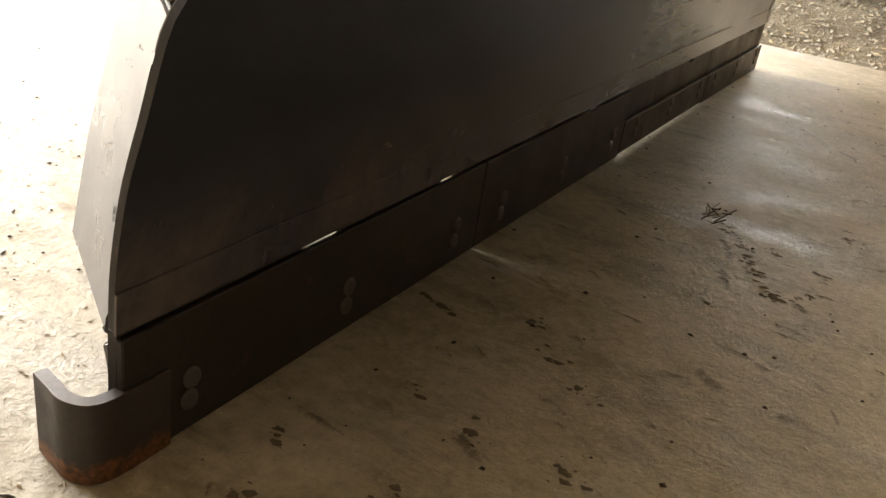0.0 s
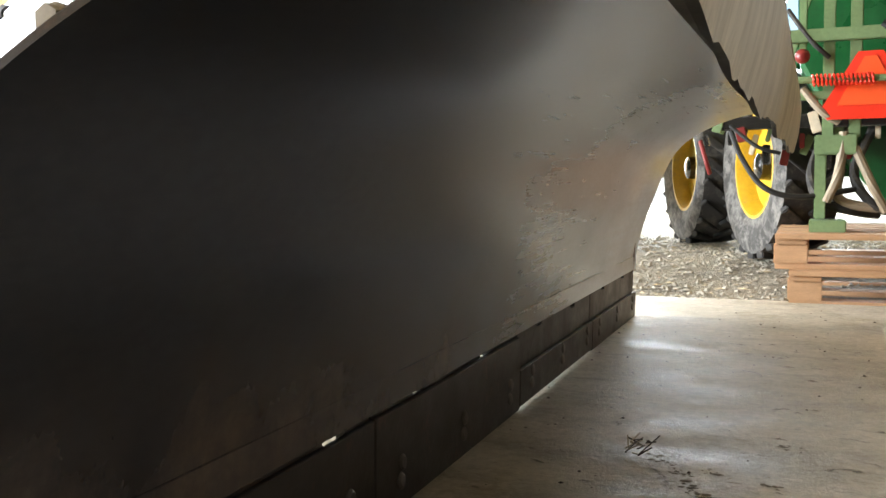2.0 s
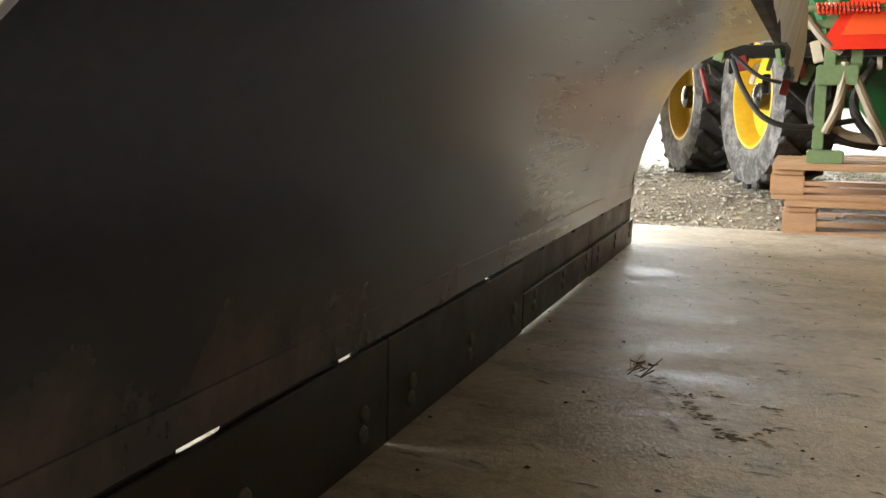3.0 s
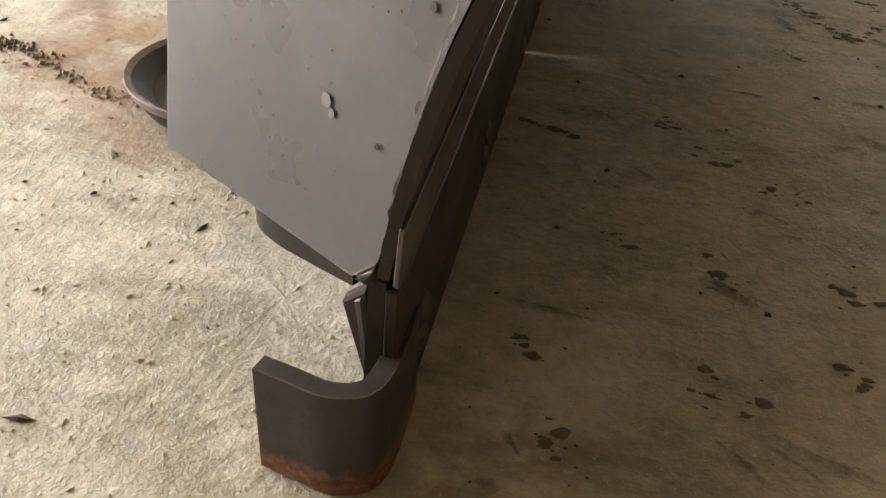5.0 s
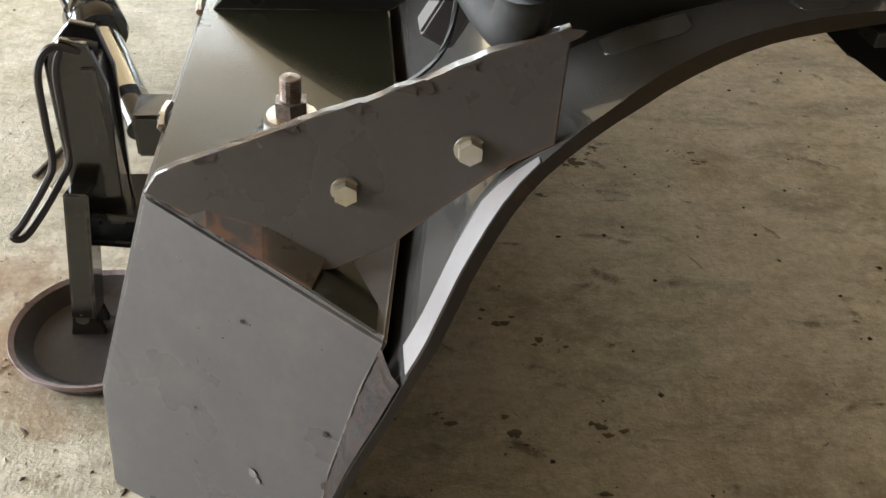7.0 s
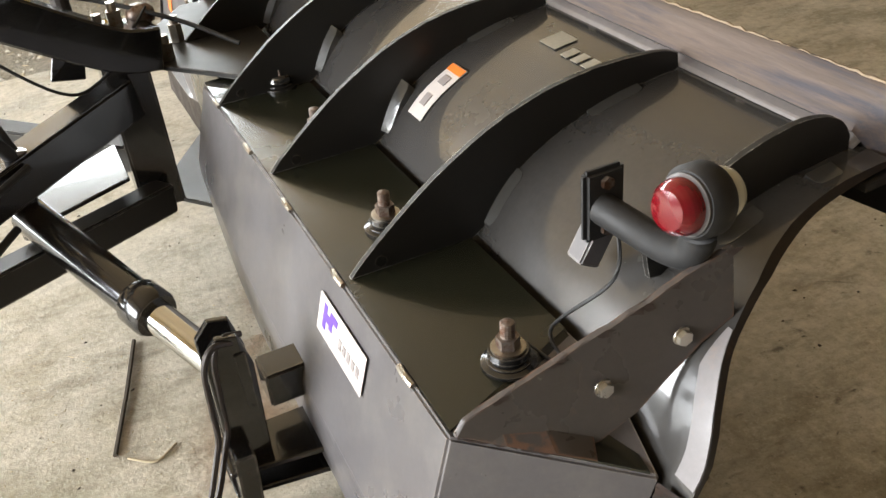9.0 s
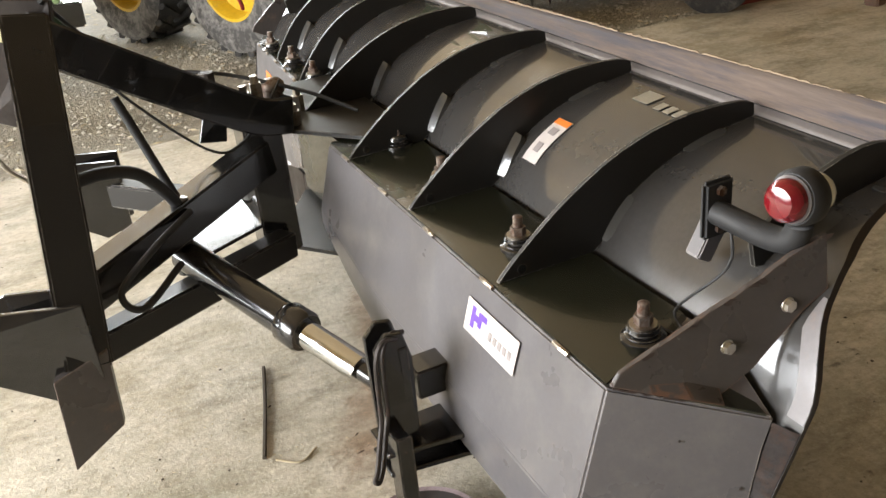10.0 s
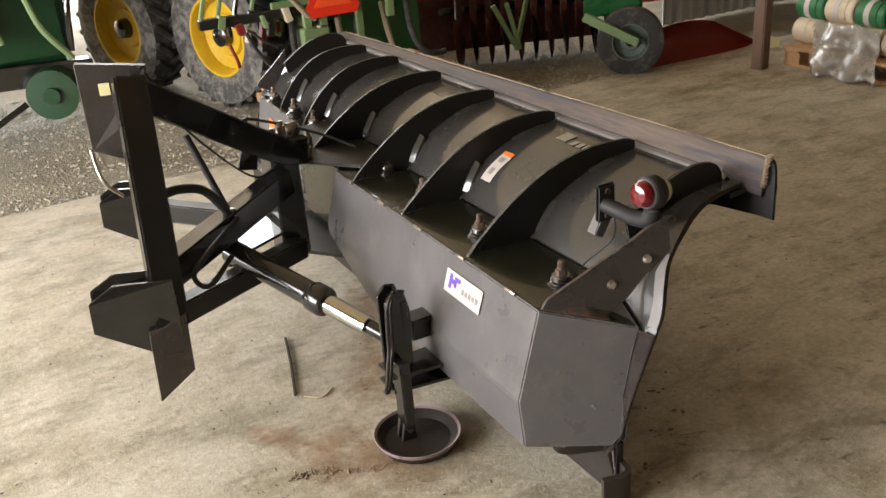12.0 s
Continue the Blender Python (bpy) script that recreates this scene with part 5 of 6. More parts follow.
for i, (x, y, rx, ry, a) in enumerate(((-0.12, 0.80, 0.26, 0.13, 1.2), (-0.42, 0.50, 0.20, 0.10, 0.6), (-0.30, 0.36, 0.20, 0.17, 0.2), (-0.55, 0.62, 0.16, 0.07, 2.2), (0.05, 1.25, 0.30, 0.10, 1.4))):
    patch("rust_stain", (x, y), rx, ry, a, RUST_STAIN, "faint orange rust stain on the concrete", "stain", i * 2.1 + 0.3, 0.0036)


# clods of dark mud trodden into the floor, and the track they form by the twigs
MUD = surface("trodden_mud", (0.135, 0.11, 0.073), 0.85, 0.0, 0.35, 90, 15, 0.6)


def clods(bm, pts, width, count, seed):
    """Flat ragged crumbs strewn along a line."""
    r = random.Random(seed)
    line = spline([(*p, 0) for p in pts], 40)
    for _ in range(count):
        p = Vector(line[r.randrange(40)]) + Vector((r.gauss(0, width), r.gauss(0, width), 0))
        s_, a0 = 0.0012 + 0.006 * r.random() ** 2.6, r.uniform(0, math.tau)
        ring = []
        for k in range(9):
            a = a0 + k * math.tau / 9
            f = s_ * r.uniform(0.55, 1.25)
            ring.append(bm.verts.new((p.x + f * 1.5 * math.cos(a), p.y + f * math.sin(a), 0.0005)))
        top = bm.verts.new((p.x, p.y, 0.001 + 0.25 * s_))
        for k in range(9):
            bm.faces.new((ring[k], ring[(k + 1) % 9], top))
    return bm


tagged(part("mud_track", clods(B(), [(0.482, 1.138), (0.549, 1.032), (0.589, 0.937), (0.629, 0.866), (0.659, 0.857), (0.71, 0.928)], 0.008, 120, 51), MUD, None, "broken line of trodden dark mud on the concrete", True), "", "mud", "", "stuff")
bm = B()
for i, (x, y, w) in enumerate(((0.55, 0.745, 0.012), (0.693, 1.03, 0.008), (0.588, 1.064, 0.007), (0.713, 1.266, 0.010), (0.888, 0.891, 0.012), (0.908, 0.852, 0.008), (0.428, 0.148, 0.014), (0.556, 0.155, 0.012), (0.305, 0.188, 0.010), (0.416, -0.02, 0.014), (0.537, 0.03, 0.010), (0.239, -0.006, 0.009), (0.28, -0.119, 0.010), (0.42, 0.40, 0.016), (0.50, 0.335, 0.014), (0.36, 0.47, 0.012))):
    clods(bm, [(x - w * 1.2, y + w), (x, y), (x + w * 1.2, y - w)], w * 0.9, 11, 60 + i)
tagged(part("mud_clods", bm, MUD, None, "scattered crumbs of dark mud on the concrete", True), "", "mud", "", "stuff")
tagged(part("mud_stroke", clods(B(), [(0.17, 0.424), (0.21, 0.412), (0.25, 0.397)], 0.0025, 40, 90), MUD, None, "thin dark mud stroke on the concrete", True), "", "mud", "", "stuff")


# thin ragged mud streaks all over the front of the floor
rnd = random.Random(31)
bm = B()
for i in range(360):
    c = Vector((rnd.uniform(0.20, 2.2), rnd.uniform(-0.5, 2.4), 0.0007))
    if abs(c.x - 0.45) < 0.12 and abs(c.y - 1.13) < 0.12:
        continue
    rx, ry = 0.012 + 0.06 * rnd.random() ** 2.5, 0.004 + 0.014 * rnd.random() ** 2
    q = Matrix.Rotation(2.65 + rnd.gauss(0, 0.35), 3, "Z")
    ring = []
    for k in range(18):
        a = k * math.tau / 18
        f = 1 + 0.5 * noise.noise(Vector((math.cos(a) * 1.9 + i, math.sin(a) * 1.9, i * 0.7)))
        ring.append(bm.verts.new(c + q @ Vector((rx * f * math.cos(a), ry * f * math.sin(a), 0))))
    top = bm.verts.new(c + Vector((0, 0, rnd.uniform(0.0022, 0.0045))))
    for k in range(18):
        bm.faces.new((ring[k], ring[(k + 1) % 18], top))
tagged(part("mud_streaks", bm, SMEAR, None, "scattered dark mud streaks on the concrete", True), "", "mud", "", "stuff")


def crumbs(name, n, box_, size, mat, label, cat, seed, z=0.0, long=1.0):
    """Many small angular bits in one mesh."""
    r = random.Random(seed)
    verts, faces = [], []
    (x0, x1), (y0, y1) = box_
    base = [(1, 0, 0), (-1, 0, 0), (0, 1, 0), (0, -1, 0), (0, 0, 1), (0, 0, -0.4)]
    tri = [(0, 2, 4), (2, 1, 4), (1, 3, 4), (3, 0, 4), (2, 0, 5), (1, 2, 5), (3, 1, 5), (0, 3, 5)]
    for _ in range(n):
        s = size * (0.35 + r.random() ** 3 * 1.8)
        x, y, a = r.uniform(x0, x1), r.uniform(y0, y1), r.uniform(0, math.tau)
        k = len(verts)
        ca, sa = math.cos(a), math.sin(a)
        for bx, by, bz in base:
            px, py = bx * s * long * r.uniform(0.7, 1.2), by * s * r.uniform(0.5, 1.1)
            verts.append((x + px * ca - py * sa, y + px * sa + py * ca, z + (ground_z(x, y) + 0.03 if y > 3.3 else 0) + s * 0.25 + bz * s * 0.55))
        faces += [tuple(k + i for i in f) for f in tri]
    me = bpy.data.meshes.new(name)
    me.from_pydata(verts, [], faces)
    me.materials.append(mat)
    return tagged(new(name, me), label, cat, "", "stuff")


crumbs("floor_crumbs", 9000, ((-1.0, 0.1), (-0.6, 1.4)), 0.0011, DUST, "pale concrete crumbs on the floor", "crumbs", 1)
crumbs("dirt_crumbs", 1500, ((-1.6, 2.0), (-0.9, 3.2)), 0.003, DIRT, "dark dirt crumbs on the floor", "crumbs", 2)
crumbs("straw_bits", 500, ((-1.2, 2.2), (-0.6, 3.3)), 0.0009, STRAW, "short straw bits on the floor", "straw", 3, 0.0, 8.0)
crumbs("gravel_stones", 22000, ((-3.0, 4.0), (3.26, 5.6)), 0.010, STONE, "loose grey gravel stones", "gravel", 4, -0.03)
crumbs("gravel_chips", 3000, ((-3.0, 4.5), (3.25, 6.5)), 0.006, STRAW, "pale chips and straw in the gravel", "chips", 5, -0.012, 3.0)

crumbs("straw_flakes", 2600, ((-1.1, 0.12), (-0.7, 1.3)), 0.0014, STRAW, "short pale straw flakes on the concrete", "straw", 6, 0.0, 2.2)
crumbs("bark_chips", 90, ((-0.75, 0.10), (-0.65, 0.8)), 0.0028, DIRT, "dark slivers of bark on the concrete", "chips", 7, 0.0, 3.0)
rnd = random.Random(41)
trail_v, trail_f = [], []
for i in range(260):
    u = rnd.random()
    s_ = rnd.uniform(0.0015, 0.0065) * (1 - 0.5 * u)
    c = Vector((-0.60 + 0.40 * u + rnd.gauss(0, 0.008), 0.425 - 0.15 * u + 0.012 * math.sin(u * 9) + rnd.gauss(0, 0.008), s_ * 0.4))
    k = len(trail_v)
    for d in ((1, 0, 0), (-1, 0.2, 0), (0.1, 1, 0), (0, -1, 0.1), (0.1, 0, 0.9), (0, 0, -0.4)):
        trail_v.append(tuple(c + Vector(d) * s_ * rnd.uniform(0.7, 1.2)))
    trail_f += [tuple(k + j for j in f) for f in ((0, 2, 4), (2, 1, 4), (1, 3, 4), (3, 0, 4), (2, 0, 5), (1, 2, 5), (3, 1, 5), (0, 3, 5))]
me = bpy.data.meshes.new("dirt_trail")
me.from_pydata(trail_v, [], trail_f)
me.materials.append(EARTH)
tagged(new("dirt_trail", me), "line of brown earth crumbs on the concrete", "crumbs", "", "stuff")

# ---- pallets, machines and other things in the shed ----


def pallet(name_at, label, group="", turn=0.0):
    p = thing("pallet", label, "pallet", group=group, at=name_at)
    x, y, z = 0, 0, 0
    rnd = random.Random(int(abs(name_at[0]) * 100))

    def board(name, c, s):
        bm = B()
        box(bm, (c[0], c[1], c[2]), s, Matrix.Rotation(rnd.uniform(-0.006, 0.006), 3, "Z"), 0.003)
        bmesh.ops.transform(bm, matrix=Matrix.Translation(name_at), verts=bm.verts)
        part(name, bm, PINE, p)

    for i in range(5):
        board("deck_board", (0.6, 0.05 + i * 0.175, 0.133), (1.2, 0.12 if i % 2 else 0.14, 0.022))
    for i in range(3):
        board("stringer", (0.06 + i * 0.54, 0.4, 0.111), (0.12, 0.8, 0.022))
        for j in range(3):
            board("block", (0.06 + i * 0.54, 0.06 + j * 0.34, 0.061), (0.13, 0.1, 0.078))
    for j in range(3):
        board("bottom_board", (0.6, 0.06 + j * 0.34, 0.011), (1.2, 0.1, 0.022))
    p.rotation_euler = (0, 0, turn)
    return p


pallet((0.665, 3.30, -0.012), "orange pine pallet standing on the gravel", "stacked pallets")
pallet((0.61, 3.33, 0.132), "orange pine pallet lying on another pallet", "stacked pallets")


def wheel(parent, c, r, w, rim_r, axis=(1, 0, 0), rim_mat=YELLOW, lugs=22):
    ax = Vector(axis).normalized()
    bm = B()
    lathe(bm, [(rim_r, -w * 0.42), (r * 0.8, -w * 0.5), (r * 0.95, -w * 0.44), (r * 0.965, 0), (r * 0.95, w * 0.44), (r * 0.8, w * 0.5), (rim_r, w * 0.42), (rim_r * 0.97, 0), (rim_r, -w * 0.42)], c, ax, 48, False)
    for f in bm.faces:
        f.material_index = 1 if min((v.co - Vector(c)).cross(ax).length for v in f.verts) < r * 0.93 else 0
    wh = part("tyre", bm, TYRE, parent, "dusty black tyre with lugs", True)
    wh.data.materials.append(SIDEWALL if lugs else TYRE)
    q = ax.to_track_quat("Z", "Y").to_matrix()
    off = parent.location
    me = None
    for i in range(lugs):
        for s in (-1, 1):
            a = (i + (0.5 if s > 0 else 0)) * math.tau / lugs
            t = Matrix.Rotation(a, 3, "Z")
            rot = (q @ t @ Matrix.Rotation(radians(40 * s), 3, "X")).to_4x4()
            if me is None:
                bm = B()
                box(bm, (0, 0, 0), (r * 0.085, r * 0.085, w * 0.56), None, r * 0.012)
                me = bpy.data.meshes.new("lug")
                bm.to_mesh(me)
                bm.free()
                me.materials.append(TYRE)
            ob = new("lug", me)
            ob.parent = wh
            ob.matrix_basis = Matrix.Translation(Vector(c) + q @ (t @ Vector((r * 0.965, 0, s * w * 0.22))) - off) @ rot
    bm = B()
    lathe(bm, [(rim_r, -w * 0.42), (rim_r * 0.94, -w * 0.42), (rim_r * 0.88, -w * 0.30), (rim_r * 0.85, -w * 0.12), (rim_r * 0.55, -w * 0.06), (rim_r * 0.5, -w * 0.14), (0.0, -w * 0.14)], c, ax, 40, False)
    part("rim", bm, rim_mat, wh, "painted steel rim", True)
    bm = B()
    lathe(bm, [(rim_r * 0.28, -w * 0.1), (rim_r * 0.25, -w * 0.34), (rim_r * 0.15, -w * 0.38), (0.0, -w * 0.38)], c, ax, 24)
    part("hub", bm, BLACK, wh, "", True)
    return wh


tractor = thing("tractor", "green tractor with yellow rims parked on the gravel", "tractor", at=(0.3, 6.5, 0))
WAX = (0.92, 0.40, 0.0)
wheel(tractor, (0.58, 4.36, 0.55), 0.465, 0.30, 0.265, WAX)
wheel(tractor, (0.12, 5.26, 0.55), 0.465, 0.30, 0.265, WAX)
bm = B()
beam(bm, (0.60, 4.53, 0.565), (2.2, 4.98, 0.60), 0.16, 0.16, 0.02)
part("axle", bm, GREEN, tractor)
bm = B()
box(bm, (1.5, 6.9, 1.15), (1.0, 3.0, 0.8), Matrix.Rotation(radians(20), 3, "Z"), 0.08)
part("body", bm, GREEN, tractor)
bm = B()
hose(bm, [(0.25, 4.95, 1.10), (0.40, 4.62, 1.24), (0.58, 4.35, 1.20), (0.70, 4.25, 1.05)], 0.05, 20, 8)
part("mudguard", bm, GREEN, tractor)

drill = thing("seed_drill", "green seed drill with hoses, springs and red triangle on pallets", "seed drill", at=(1.2, 4.1, 0.27))


def dp(name, bm, mat=GREEN_DUSTY, label="", smooth=False):
    return part(name, bm, mat, drill, label, smooth)


Yd = 3.95
bm = B()
slab(bm, [(0.93, 4.25, 0.50), (1.05, 4.25, 0.36), (1.72, 4.25, 0.36), (1.72, 4.25, 1.7), (0.66, 4.25, 1.7), (0.68, 4.25, 1.0)], (0, 0.6, 0))
dp("hopper", edge_round(bm, 0.02), GREEN, "green seed hopper")
for x in (0.80, 0.90, 1.35):
    bm = B()
    beam(bm, (x, Yd, 0.66), (x, Yd, 1.75), 0.045, 0.045, 0.004, up=(0, 1, 0))
    dp("post", bm)
for z, w in ((1.07, 0.05), (0.83, 0.035), (1.40, 0.05)):
    bm = B()
    beam(bm, (0.58, Yd - 0.03, z), (1.70, Yd - 0.03, z), w, w, 0.004)
    dp("rail", bm)
bm = B()
slab(bm, [(0.772, Yd - 0.06, 0.775), (0.795, Yd - 0.06, 0.73), (1.10, Yd - 0.06, 0.73), (1.125, Yd - 0.06, 0.775), (0.995, Yd - 0.06, 0.995), (0.905, Yd - 0.06, 0.995)], (0, 0.006, 0))
tri = dp("warning_triangle", bm, ORANGE_RED, "red warning triangle with orange core")
bm = B()
slab(bm, [(0.83, Yd - 0.064, 0.785), (1.07, Yd - 0.064, 0.785), (0.972, Yd - 0.064, 0.975), (0.928, Yd - 0.064, 0.975)], (0, 0.003, 0))
part("core", bm, FLUOR, tri)
bm = B()
n = 15
pts = []
for i in range(n * 8 + 1):
    a = i / 8 * math.tau
    pts.append((0.735 + 0.23 * i / (n * 8), Yd - 0.10 + 0.021 * math.cos(a), 0.885 + 0.021 * math.sin(a)))
hose(bm, pts, 0.0055, n * 8, 5)
dp("spring", bm, ORANGE_RED, "red coil spring", True)
bm = B()
rod(bm, (0.60, Yd - 0.10, 0.89), (1.25, Yd - 0.10, 0.88), 0.014, 10)
dp("spring_rod", bm)
bm = B()
bmesh.ops.create_uvsphere(bm, u_segments=14, v_segments=10, radius=0.03, matrix=Matrix.Translation((0.70, Yd - 0.08, 0.985)))
dp("reflector", bm, RED, "round red reflector", True)
for x in (0.775,):
    bm = B()
    beam(bm, (x, Yd, 0.33), (x, Yd, 0.66), 0.045, 0.045, 0.004, up=(0, 1, 0))
    dp("leg", bm)
    bm = B()
    box(bm, (x + 0.03, Yd, 0.30), (0.14, 0.14, 0.05), None, 0.004)
    dp("leg_foot", bm)
bm = B()
box(bm, (0.83, Yd - 0.02, 0.63), (0.16, 0.08, 0.08), None, 0.005)
dp("clamp", bm)
for i, (x, s) in enumerate(((0.80, 0.0), (0.88, 0.1), (0.98, -0.05), (1.10, 0.05), (1.25, -0.1), (1.42, 0.06), (1.6, 0.0))):
    bm = B()
    hose(bm, [(x, 4.22, 0.70), (x - 0.06 + s * 0.3, 4.05, 0.52), (x - 0.02, 3.98, 0.40), (x + 0.10 + s, 4.0, 0.36), (x + 0.2, 4.1, 0.34)], 0.02, 30, 8)
    dp("seed_hose", bm, HOSE_TAN if i % 2 else TYRE, "", True)
for i in range(7):
    x = 0.55 + i * 0.085
    bm = B()
    box(bm, (x, 4.25 + 0.05 * (i % 2), 0.60 + 0.02 * (i % 3)), (0.035, 0.06, 0.09 + 0.05 * (i % 2)), Matrix.Rotation(0.2 * (i % 3), 3, "Y"), 0.004)
    dp("linkage", bm, (BLACK, RED, GREEN_DUSTY)[i % 3])
bm = B()
hose(bm, [(0.42, 3.95, 0.70), (0.47, 3.93, 0.58), (0.56, 3.9, 0.46), (0.70, 3.92, 0.42), (0.92, 4.0, 0.45)], 0.012, 40, 8)
dp("hydraulic_hose", bm, RUBBER, "", True)
for i in range(4):
    bm = B()
    beam(bm, (0.25 + 0.10 * i, 4.3, 0.72 - 0.02 * i), (0.40 + 0.12 * i, 4.25, 1.25 + 0.06 * i), 0.03, 0.02, 0.003, up=(1, 0, 0))
    dp("drawbar_link", bm, GREEN_DUSTY if i != 2 else BLACK)

for x, z0, z1, w in ((1.06, 0.9, 1.8, 0.05), (0.70, 0.98, 1.6, 0.03), (1.16, 0.4, 0.95, 0.04)):
    bm = B()
    beam(bm, (x, Yd + 0.05, z0), (x, Yd + 0.05, z1), w, w, 0.004, up=(0, 1, 0))
    dp("post", bm)
for x0, z0, x1, z1, r_, m_ in ((0.64, 1.18, 0.80, 0.98, 0.010, TYRE), (0.70, 0.86, 0.84, 0.72, 0.016, HOSE_TAN), (0.99, 1.1, 1.22, 1.0, 0.02, RUBBER), (0.42, 0.72, 0.62, 0.60, 0.008, RUBBER), (0.30, 0.66, 0.34, 0.52, 0.01, RED), (0.86, 0.68, 0.80, 0.40, 0.018, HOSE_TAN), (0.90, 0.62, 1.02, 0.36, 0.018, HOSE_TAN)):
    bm = B()
    hose(bm, [(x0, Yd - 0.04, z0), ((x0 + x1) / 2 + 0.01, Yd - 0.05, (z0 + z1) / 2 - 0.03), (x1, Yd - 0.03, z1)], r_, 24, 8)
    dp("hose", bm, m_, "", True)
for i in range(16):
    x = 0.30 + 0.05 * i
    bm = B()
    h = 0.05 + 0.07 * ((i * 7) % 5) / 5
    box(bm, (x, Yd + 0.20 + 0.03 * (i % 3), 0.69 - h * 0.5 + 0.03 * ((i * 3) % 4)), (0.022 + 0.02 * (i % 2), 0.05, h), Matrix.Rotation(0.25 * ((i * 5) % 3 - 1), 3, "Y"), 0.003)
    dp("linkage", bm, (BLACK, GREEN_DUSTY, BLACK, RED, SACK)[i % 5])
bm = B()
beam(bm, (0.22, Yd + 0.25, 0.74), (1.1, Yd + 0.22, 0.74), 0.06, 0.06, 0.004)
dp("rear_beam", bm, BLACK)
drill.location += Vector((0.0, -0.46, 0))

mower = thing("green_implement", "green farm implement with round gear case beyond the hitch, shade put into its colour", "implement", at=(-1.2, 4.9, 0))
bm = B()
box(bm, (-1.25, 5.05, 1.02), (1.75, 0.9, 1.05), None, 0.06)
part("body", bm, SHADED_GREEN, mower, "green sheet body in a shaded tone")
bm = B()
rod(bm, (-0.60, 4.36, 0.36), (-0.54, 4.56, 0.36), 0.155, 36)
part("gear_case", bm, SHADED_GREEN, mower, "", True)
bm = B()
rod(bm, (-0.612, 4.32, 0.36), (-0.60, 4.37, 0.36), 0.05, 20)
part("cap", bm, SHADED_GREEN, mower, "", True)
bm = B()
beam(bm, (-1.7, 4.6, 0.50), (-0.30, 4.55, 0.45), 0.12, 0.14, 0.01)
part("frame_beam", bm, BLACK, mower)
for x0, z0, x1, z1, m_ in ((-0.62, 0.95, -0.42, 0.55, GREEN_DUSTY), (-0.95, 0.80, -0.88, 1.6, SHADED_GREEN), (-0.80, 0.70, -0.78, 1.0, GREEN_DUSTY), (-1.2, 0.05, -0.75, 0.32, BLACK), (-0.42, 0.60, -0.25, 1.3, BLACK)):
    bm = B()
    hose(bm, [(x0, 4.42, z0), ((x0 + x1) / 2 - 0.04, 4.40, (z0 + z1) / 2), (x1, 4.42, z1)], 0.02, 20, 8)
    part("pipe", bm, m_, mower, "", True)
bm = B()
box(bm, (-0.98, 4.48, 0.95), (0.22, 0.14, 0.45), None, 0.02)
part("cover", bm, BLACK, mower)
bm = B()
box(bm, (-0.55, 4.50, 0.98), (0.20, 0.10, 0.05), None, 0.005)
part("yellow_plate", bm, YELLOW, mower)
bm = B()
box(bm, (-1.9, 5.1, 0.25), (0.09, 0.09, 0.60), None, 0.005)
part("stand", bm, BLACK, mower)

redm = thing("red_plough", "dark red plough with discs and a small black wheel", "plough", at=(3.2, 3.7, 0))
wheel(redm, (3.16, 3.35, 0.225), 0.245, 0.17, 0.13, (0.65, 0.76, 0), RIM_GREEN, 0)
bm = B()
n1, n2 = 26, 10
grid_a, grid_b = [], []
for i in range(n1 + 1):
    u = i / n1
    h = 0.30 * min(1, 1.6 * (1 - u) ** 0.55) * (0.85 + 0.15 * math.sin(u * 5))
    ra, rb = [], []
    for j in range(n2 + 1):
        v = j / n2
        bow = 0.12 * math.sin(v * 2.6)
        ra.append(bm.verts.new((3.32 + 1.08 * u, 3.30 - 0.06 * u + bow, -0.02 + h * v)))
        rb.append(bm.verts.new((3.32 + 1.08 * u, 3.312 - 0.06 * u + bow, -0.02 + h * v)))
    grid_a.append(ra)
    grid_b.append(rb)
for g_ in (grid_a, grid_b):
    for a, b in zip(g_, g_[1:]):
        for k in range(n2):
            bm.faces.new((a[k], a[k + 1], b[k + 1], b[k]))
for i in range(n1):
    bm.faces.new((grid_a[i][n2], grid_b[i][n2], grid_b[i + 1][n2], grid_a[i + 1][n2]))
part("mouldboard", bm, RED, redm, "long dark red curved mouldboard", True)
bm = B()
beam(bm, (2.0, 4.72, 0.56), (3.9, 4.05, 0.56), 0.14, 0.12, 0.01)
part("main_beam", bm, RED, redm)
bm = B()
beam(bm, (2.3, 4.62, 0.40), (3.6, 4.16, 0.40), 0.06, 0.06, 0.01)
part("axle_beam", bm, BLACK, redm)
# dark sheet added behind the discs to stand in for the gloom there
bm = B()
slab(bm, [(2.15, 4.82, 0.06), (3.62, 4.30, 0.06), (3.62, 4.30, 0.52), (2.15, 4.82, 0.52)], (0.02, 0.05, 0))
part("dark_backing", bm, DARK_RED, redm)
rnd = random.Random(14)
for i in range(11):
    u = i / 10
    x, y = 2.36 + 1.12 * u, 4.42 - 0.42 * u
    bm = B()
    lathe(bm, [(0.19, 0.0), (0.185, 0.004), (0.13, 0.028), (0.05, 0.04), (0.0, 0.042), (0.0, 0.036), (0.05, 0.034), (0.13, 0.022), (0.19, 0.0)], (x, y, 0.18), (0.80, -0.55 + rnd.uniform(-0.1, 0.1), 0.1), 24)
    part("disc", bm, (DARK_RED, BLACK, DARK_RED, EDGE)[i % 4], redm, "", True)
    bm = B()
    beam(bm, (x, y, 0.20), (x + 0.05, y + 0.06, 0.52), 0.03, 0.05, 0.004, up=(1, 0, 0))
    part("disc_arm", bm, DARK_RED, redm)
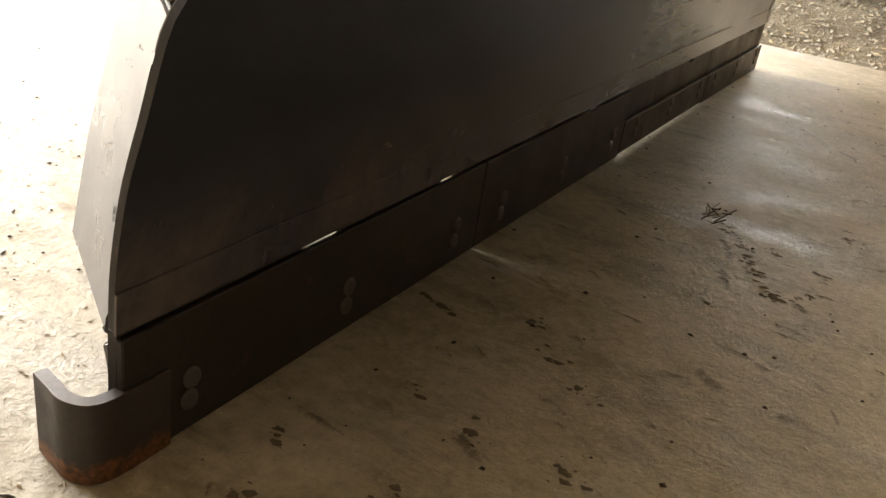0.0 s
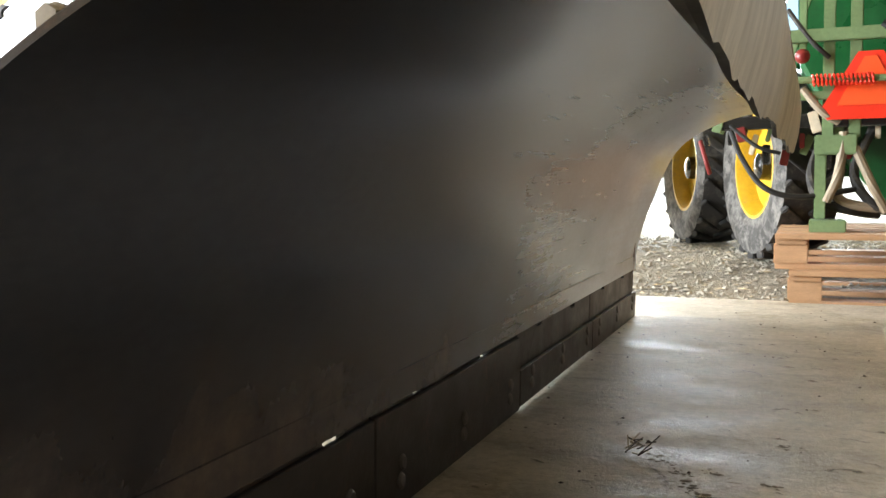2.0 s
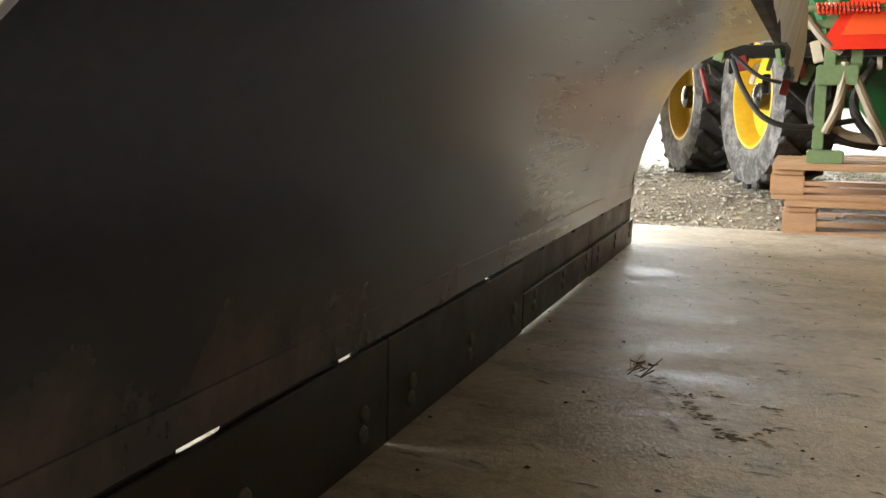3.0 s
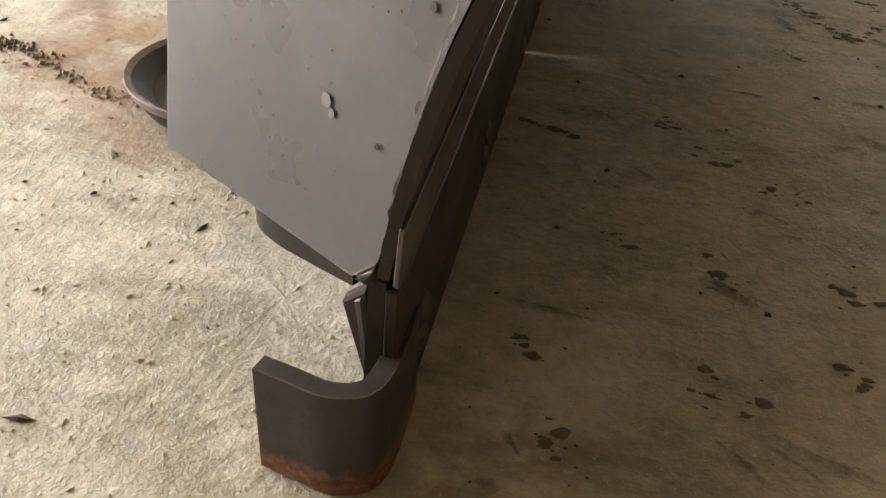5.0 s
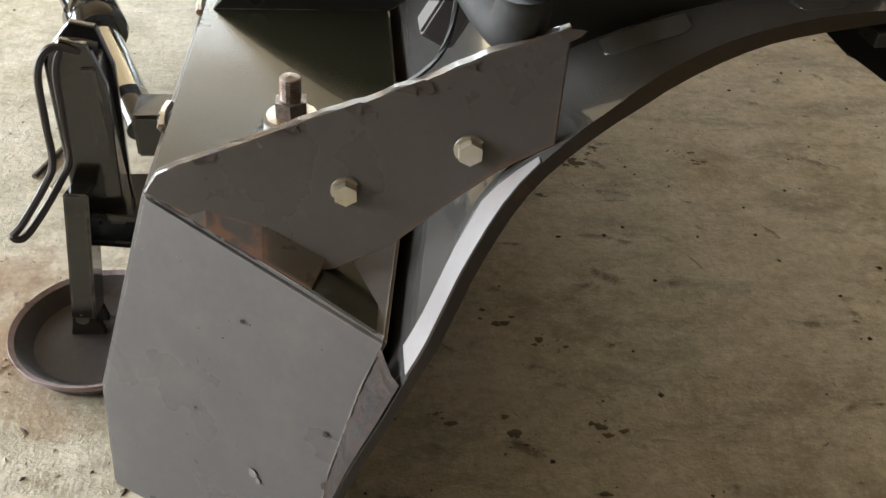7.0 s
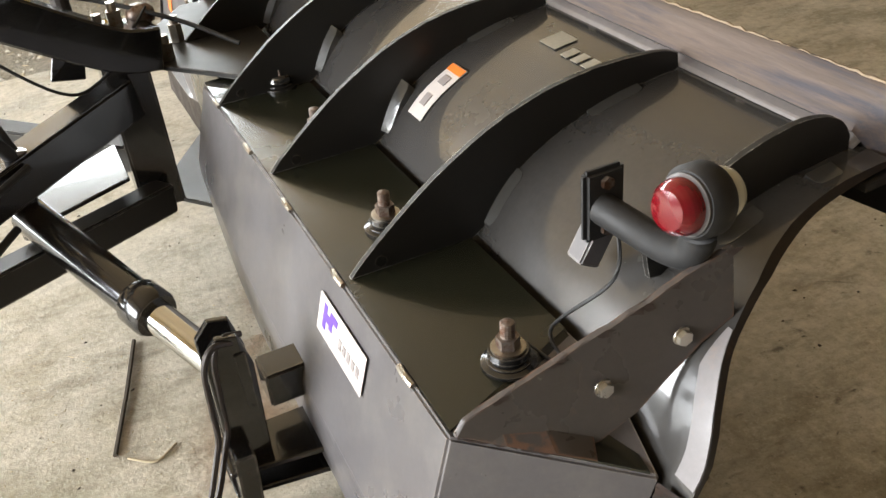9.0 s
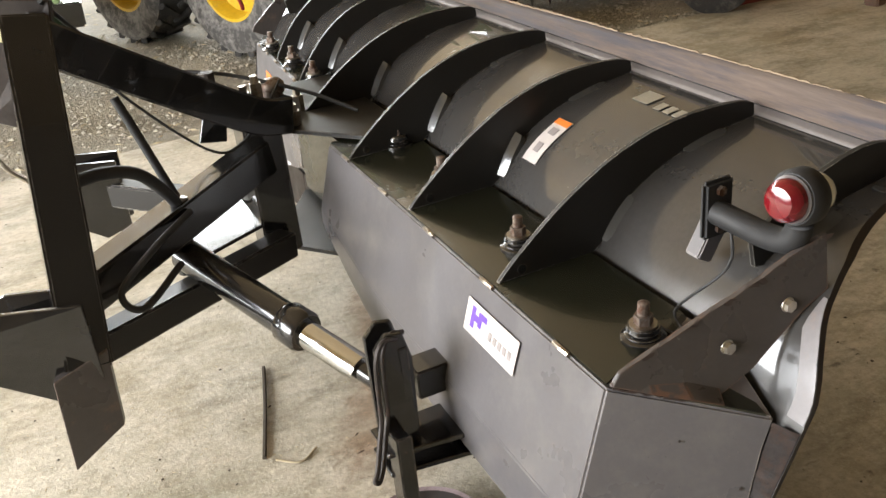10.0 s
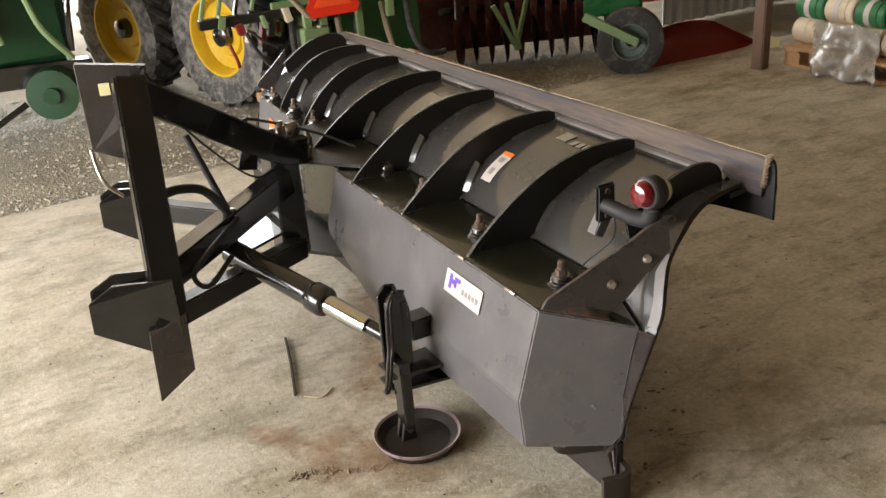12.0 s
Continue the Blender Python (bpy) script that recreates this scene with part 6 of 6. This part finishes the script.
for x0, x1 in ((2.50, 2.68), (2.62, 2.70), (2.80, 2.66)):
    bm = B()
    beam(bm, (x0, 4.12, 0.48), (x1, 4.08, 0.13), 0.025, 0.035, 0.003)
    part("stay", bm, GREEN_DUSTY, redm)
bm = B()
beam(bm, (2.86, 3.50, 0.42), (3.12, 3.22, 0.235), 0.05, 0.06, 0.005)
part("wheel_arm", bm, GREEN_DUSTY, redm)
bm = B()
box(bm, (3.22, 3.62, 0.46), (0.42, 0.3, 0.16), Matrix.Rotation(radians(-40), 3, "Z"), 0.02)
part("bracket", bm, GREEN, redm)
bm = B()
box(bm, (3.62, 3.62, 0.50), (0.36, 0.2, 0.16), Matrix.Rotation(radians(-20), 3, "Z"), 0.02)
part("cover", bm, ORANGE_RED, redm)
bm = B()
slab(bm, [(4.24, 3.14, 0.0), (4.40, 3.10, 0.01), (4.41, 3.10, 0.07), (4.34, 3.12, 0.09)], (0.01, 0.02, 0))
part("marker_plate", bm, PALE_YELLOW, redm, "pale yellow plate at the end")

sackp = thing("cream_sack", "cream coloured sack slumped on the gravel", "sack", at=(2.65, 5.2, 0))
bm = B()
bmesh.ops.create_uvsphere(bm, u_segments=20, v_segments=12, radius=1.0)
for v in bm.verts:
    v.co = Vector((2.68 + 0.26 * v.co.x, 5.25 + 0.2 * v.co.y, 0.10 + 0.13 * v.co.z)) + Vector((1, 1, 1)) * 0.03 * noise.noise(v.co * 2.5)
part("bag", bm, SACK, sackp, "", True)

# timber column and the store of rolls beside it
bm = B()
box(bm, (3.83, 2.76, 2.6), (0.09, 0.09, 5.2), Matrix.Rotation(radians(8), 3, "Z"), 0.008)
column = setting("column", bm, TIMBER, "brown timber column standing on the floor", "column")
pal = pallet((4.02, 2.72, 0.0), "orange pine pallet under wrapped rolls", "", radians(-90))
for k, (z, mats, r) in enumerate(((0.235, (SACK, SACK), 0.085), (0.40, (NET, SACK), 0.085))):
    for i in range(5):
        y = 2.62 - i * 0.235
        roll = thing("wrapped_roll", "roll wrapped in green and cream film stacked on a pallet", "roll", group="rolls on the pallet", at=(4.45, y, z - r))
        bm = B()
        lathe(bm, [(0.0, 0.0), (r * 0.9, 0.0), (r, 0.01), (r, 0.16), (r * 0.92, 0.165), (r, 0.17), (r, 0.21), (r * 0.9, 0.22), (0.0, 0.22)], (4.16 + 0.02 * k, y + 0.10, z), (0.0, -1, 0.0), 24)
        b = part("body", bm, mats[0] if i % 2 == 0 or k == 0 else mats[1], roll, "", True)
        bm = B()
        lathe(bm, [(r + 0.001, 0.07), (r + 0.003, 0.072), (r + 0.003, 0.11), (r + 0.001, 0.112)], (4.16 + 0.02 * k, y + 0.10, z), (0.0, -1, 0.0), 24)
        part("band", bm, WHITE if k else SACK, roll, "", True)
bm = B()
g = []
for i in range(25):
    row = []
    for j in range(17):
        u, v = i / 24, j / 16
        y = 2.52 - 0.50 * u - 0.10 * v
        z = 0.33 - 0.31 * v ** 0.8
        x = 4.06 - 0.14 * v + 0.03 * noise.noise(Vector((u * 5, v * 4, 1.3))) + 0.02 * math.sin(u * 13 + v * 3)
        row.append((x, y, max(0.006, z + 0.025 * noise.noise(Vector((u * 4, v * 5, 7))))))
    g.append(row)
vs = [[bm.verts.new(p) for p in row] for row in g]
for a, b in zip(vs, vs[1:]):
    for k in range(16):
        bm.faces.new((a[k], a[k + 1], b[k + 1], b[k]))
bmesh.ops.solidify(bm, geom=list(bm.faces), thickness=0.002)
tagged(part("plastic_film", bm, FILM, None, "crumpled clear plastic film hanging over a pallet", True), "", "plastic film")
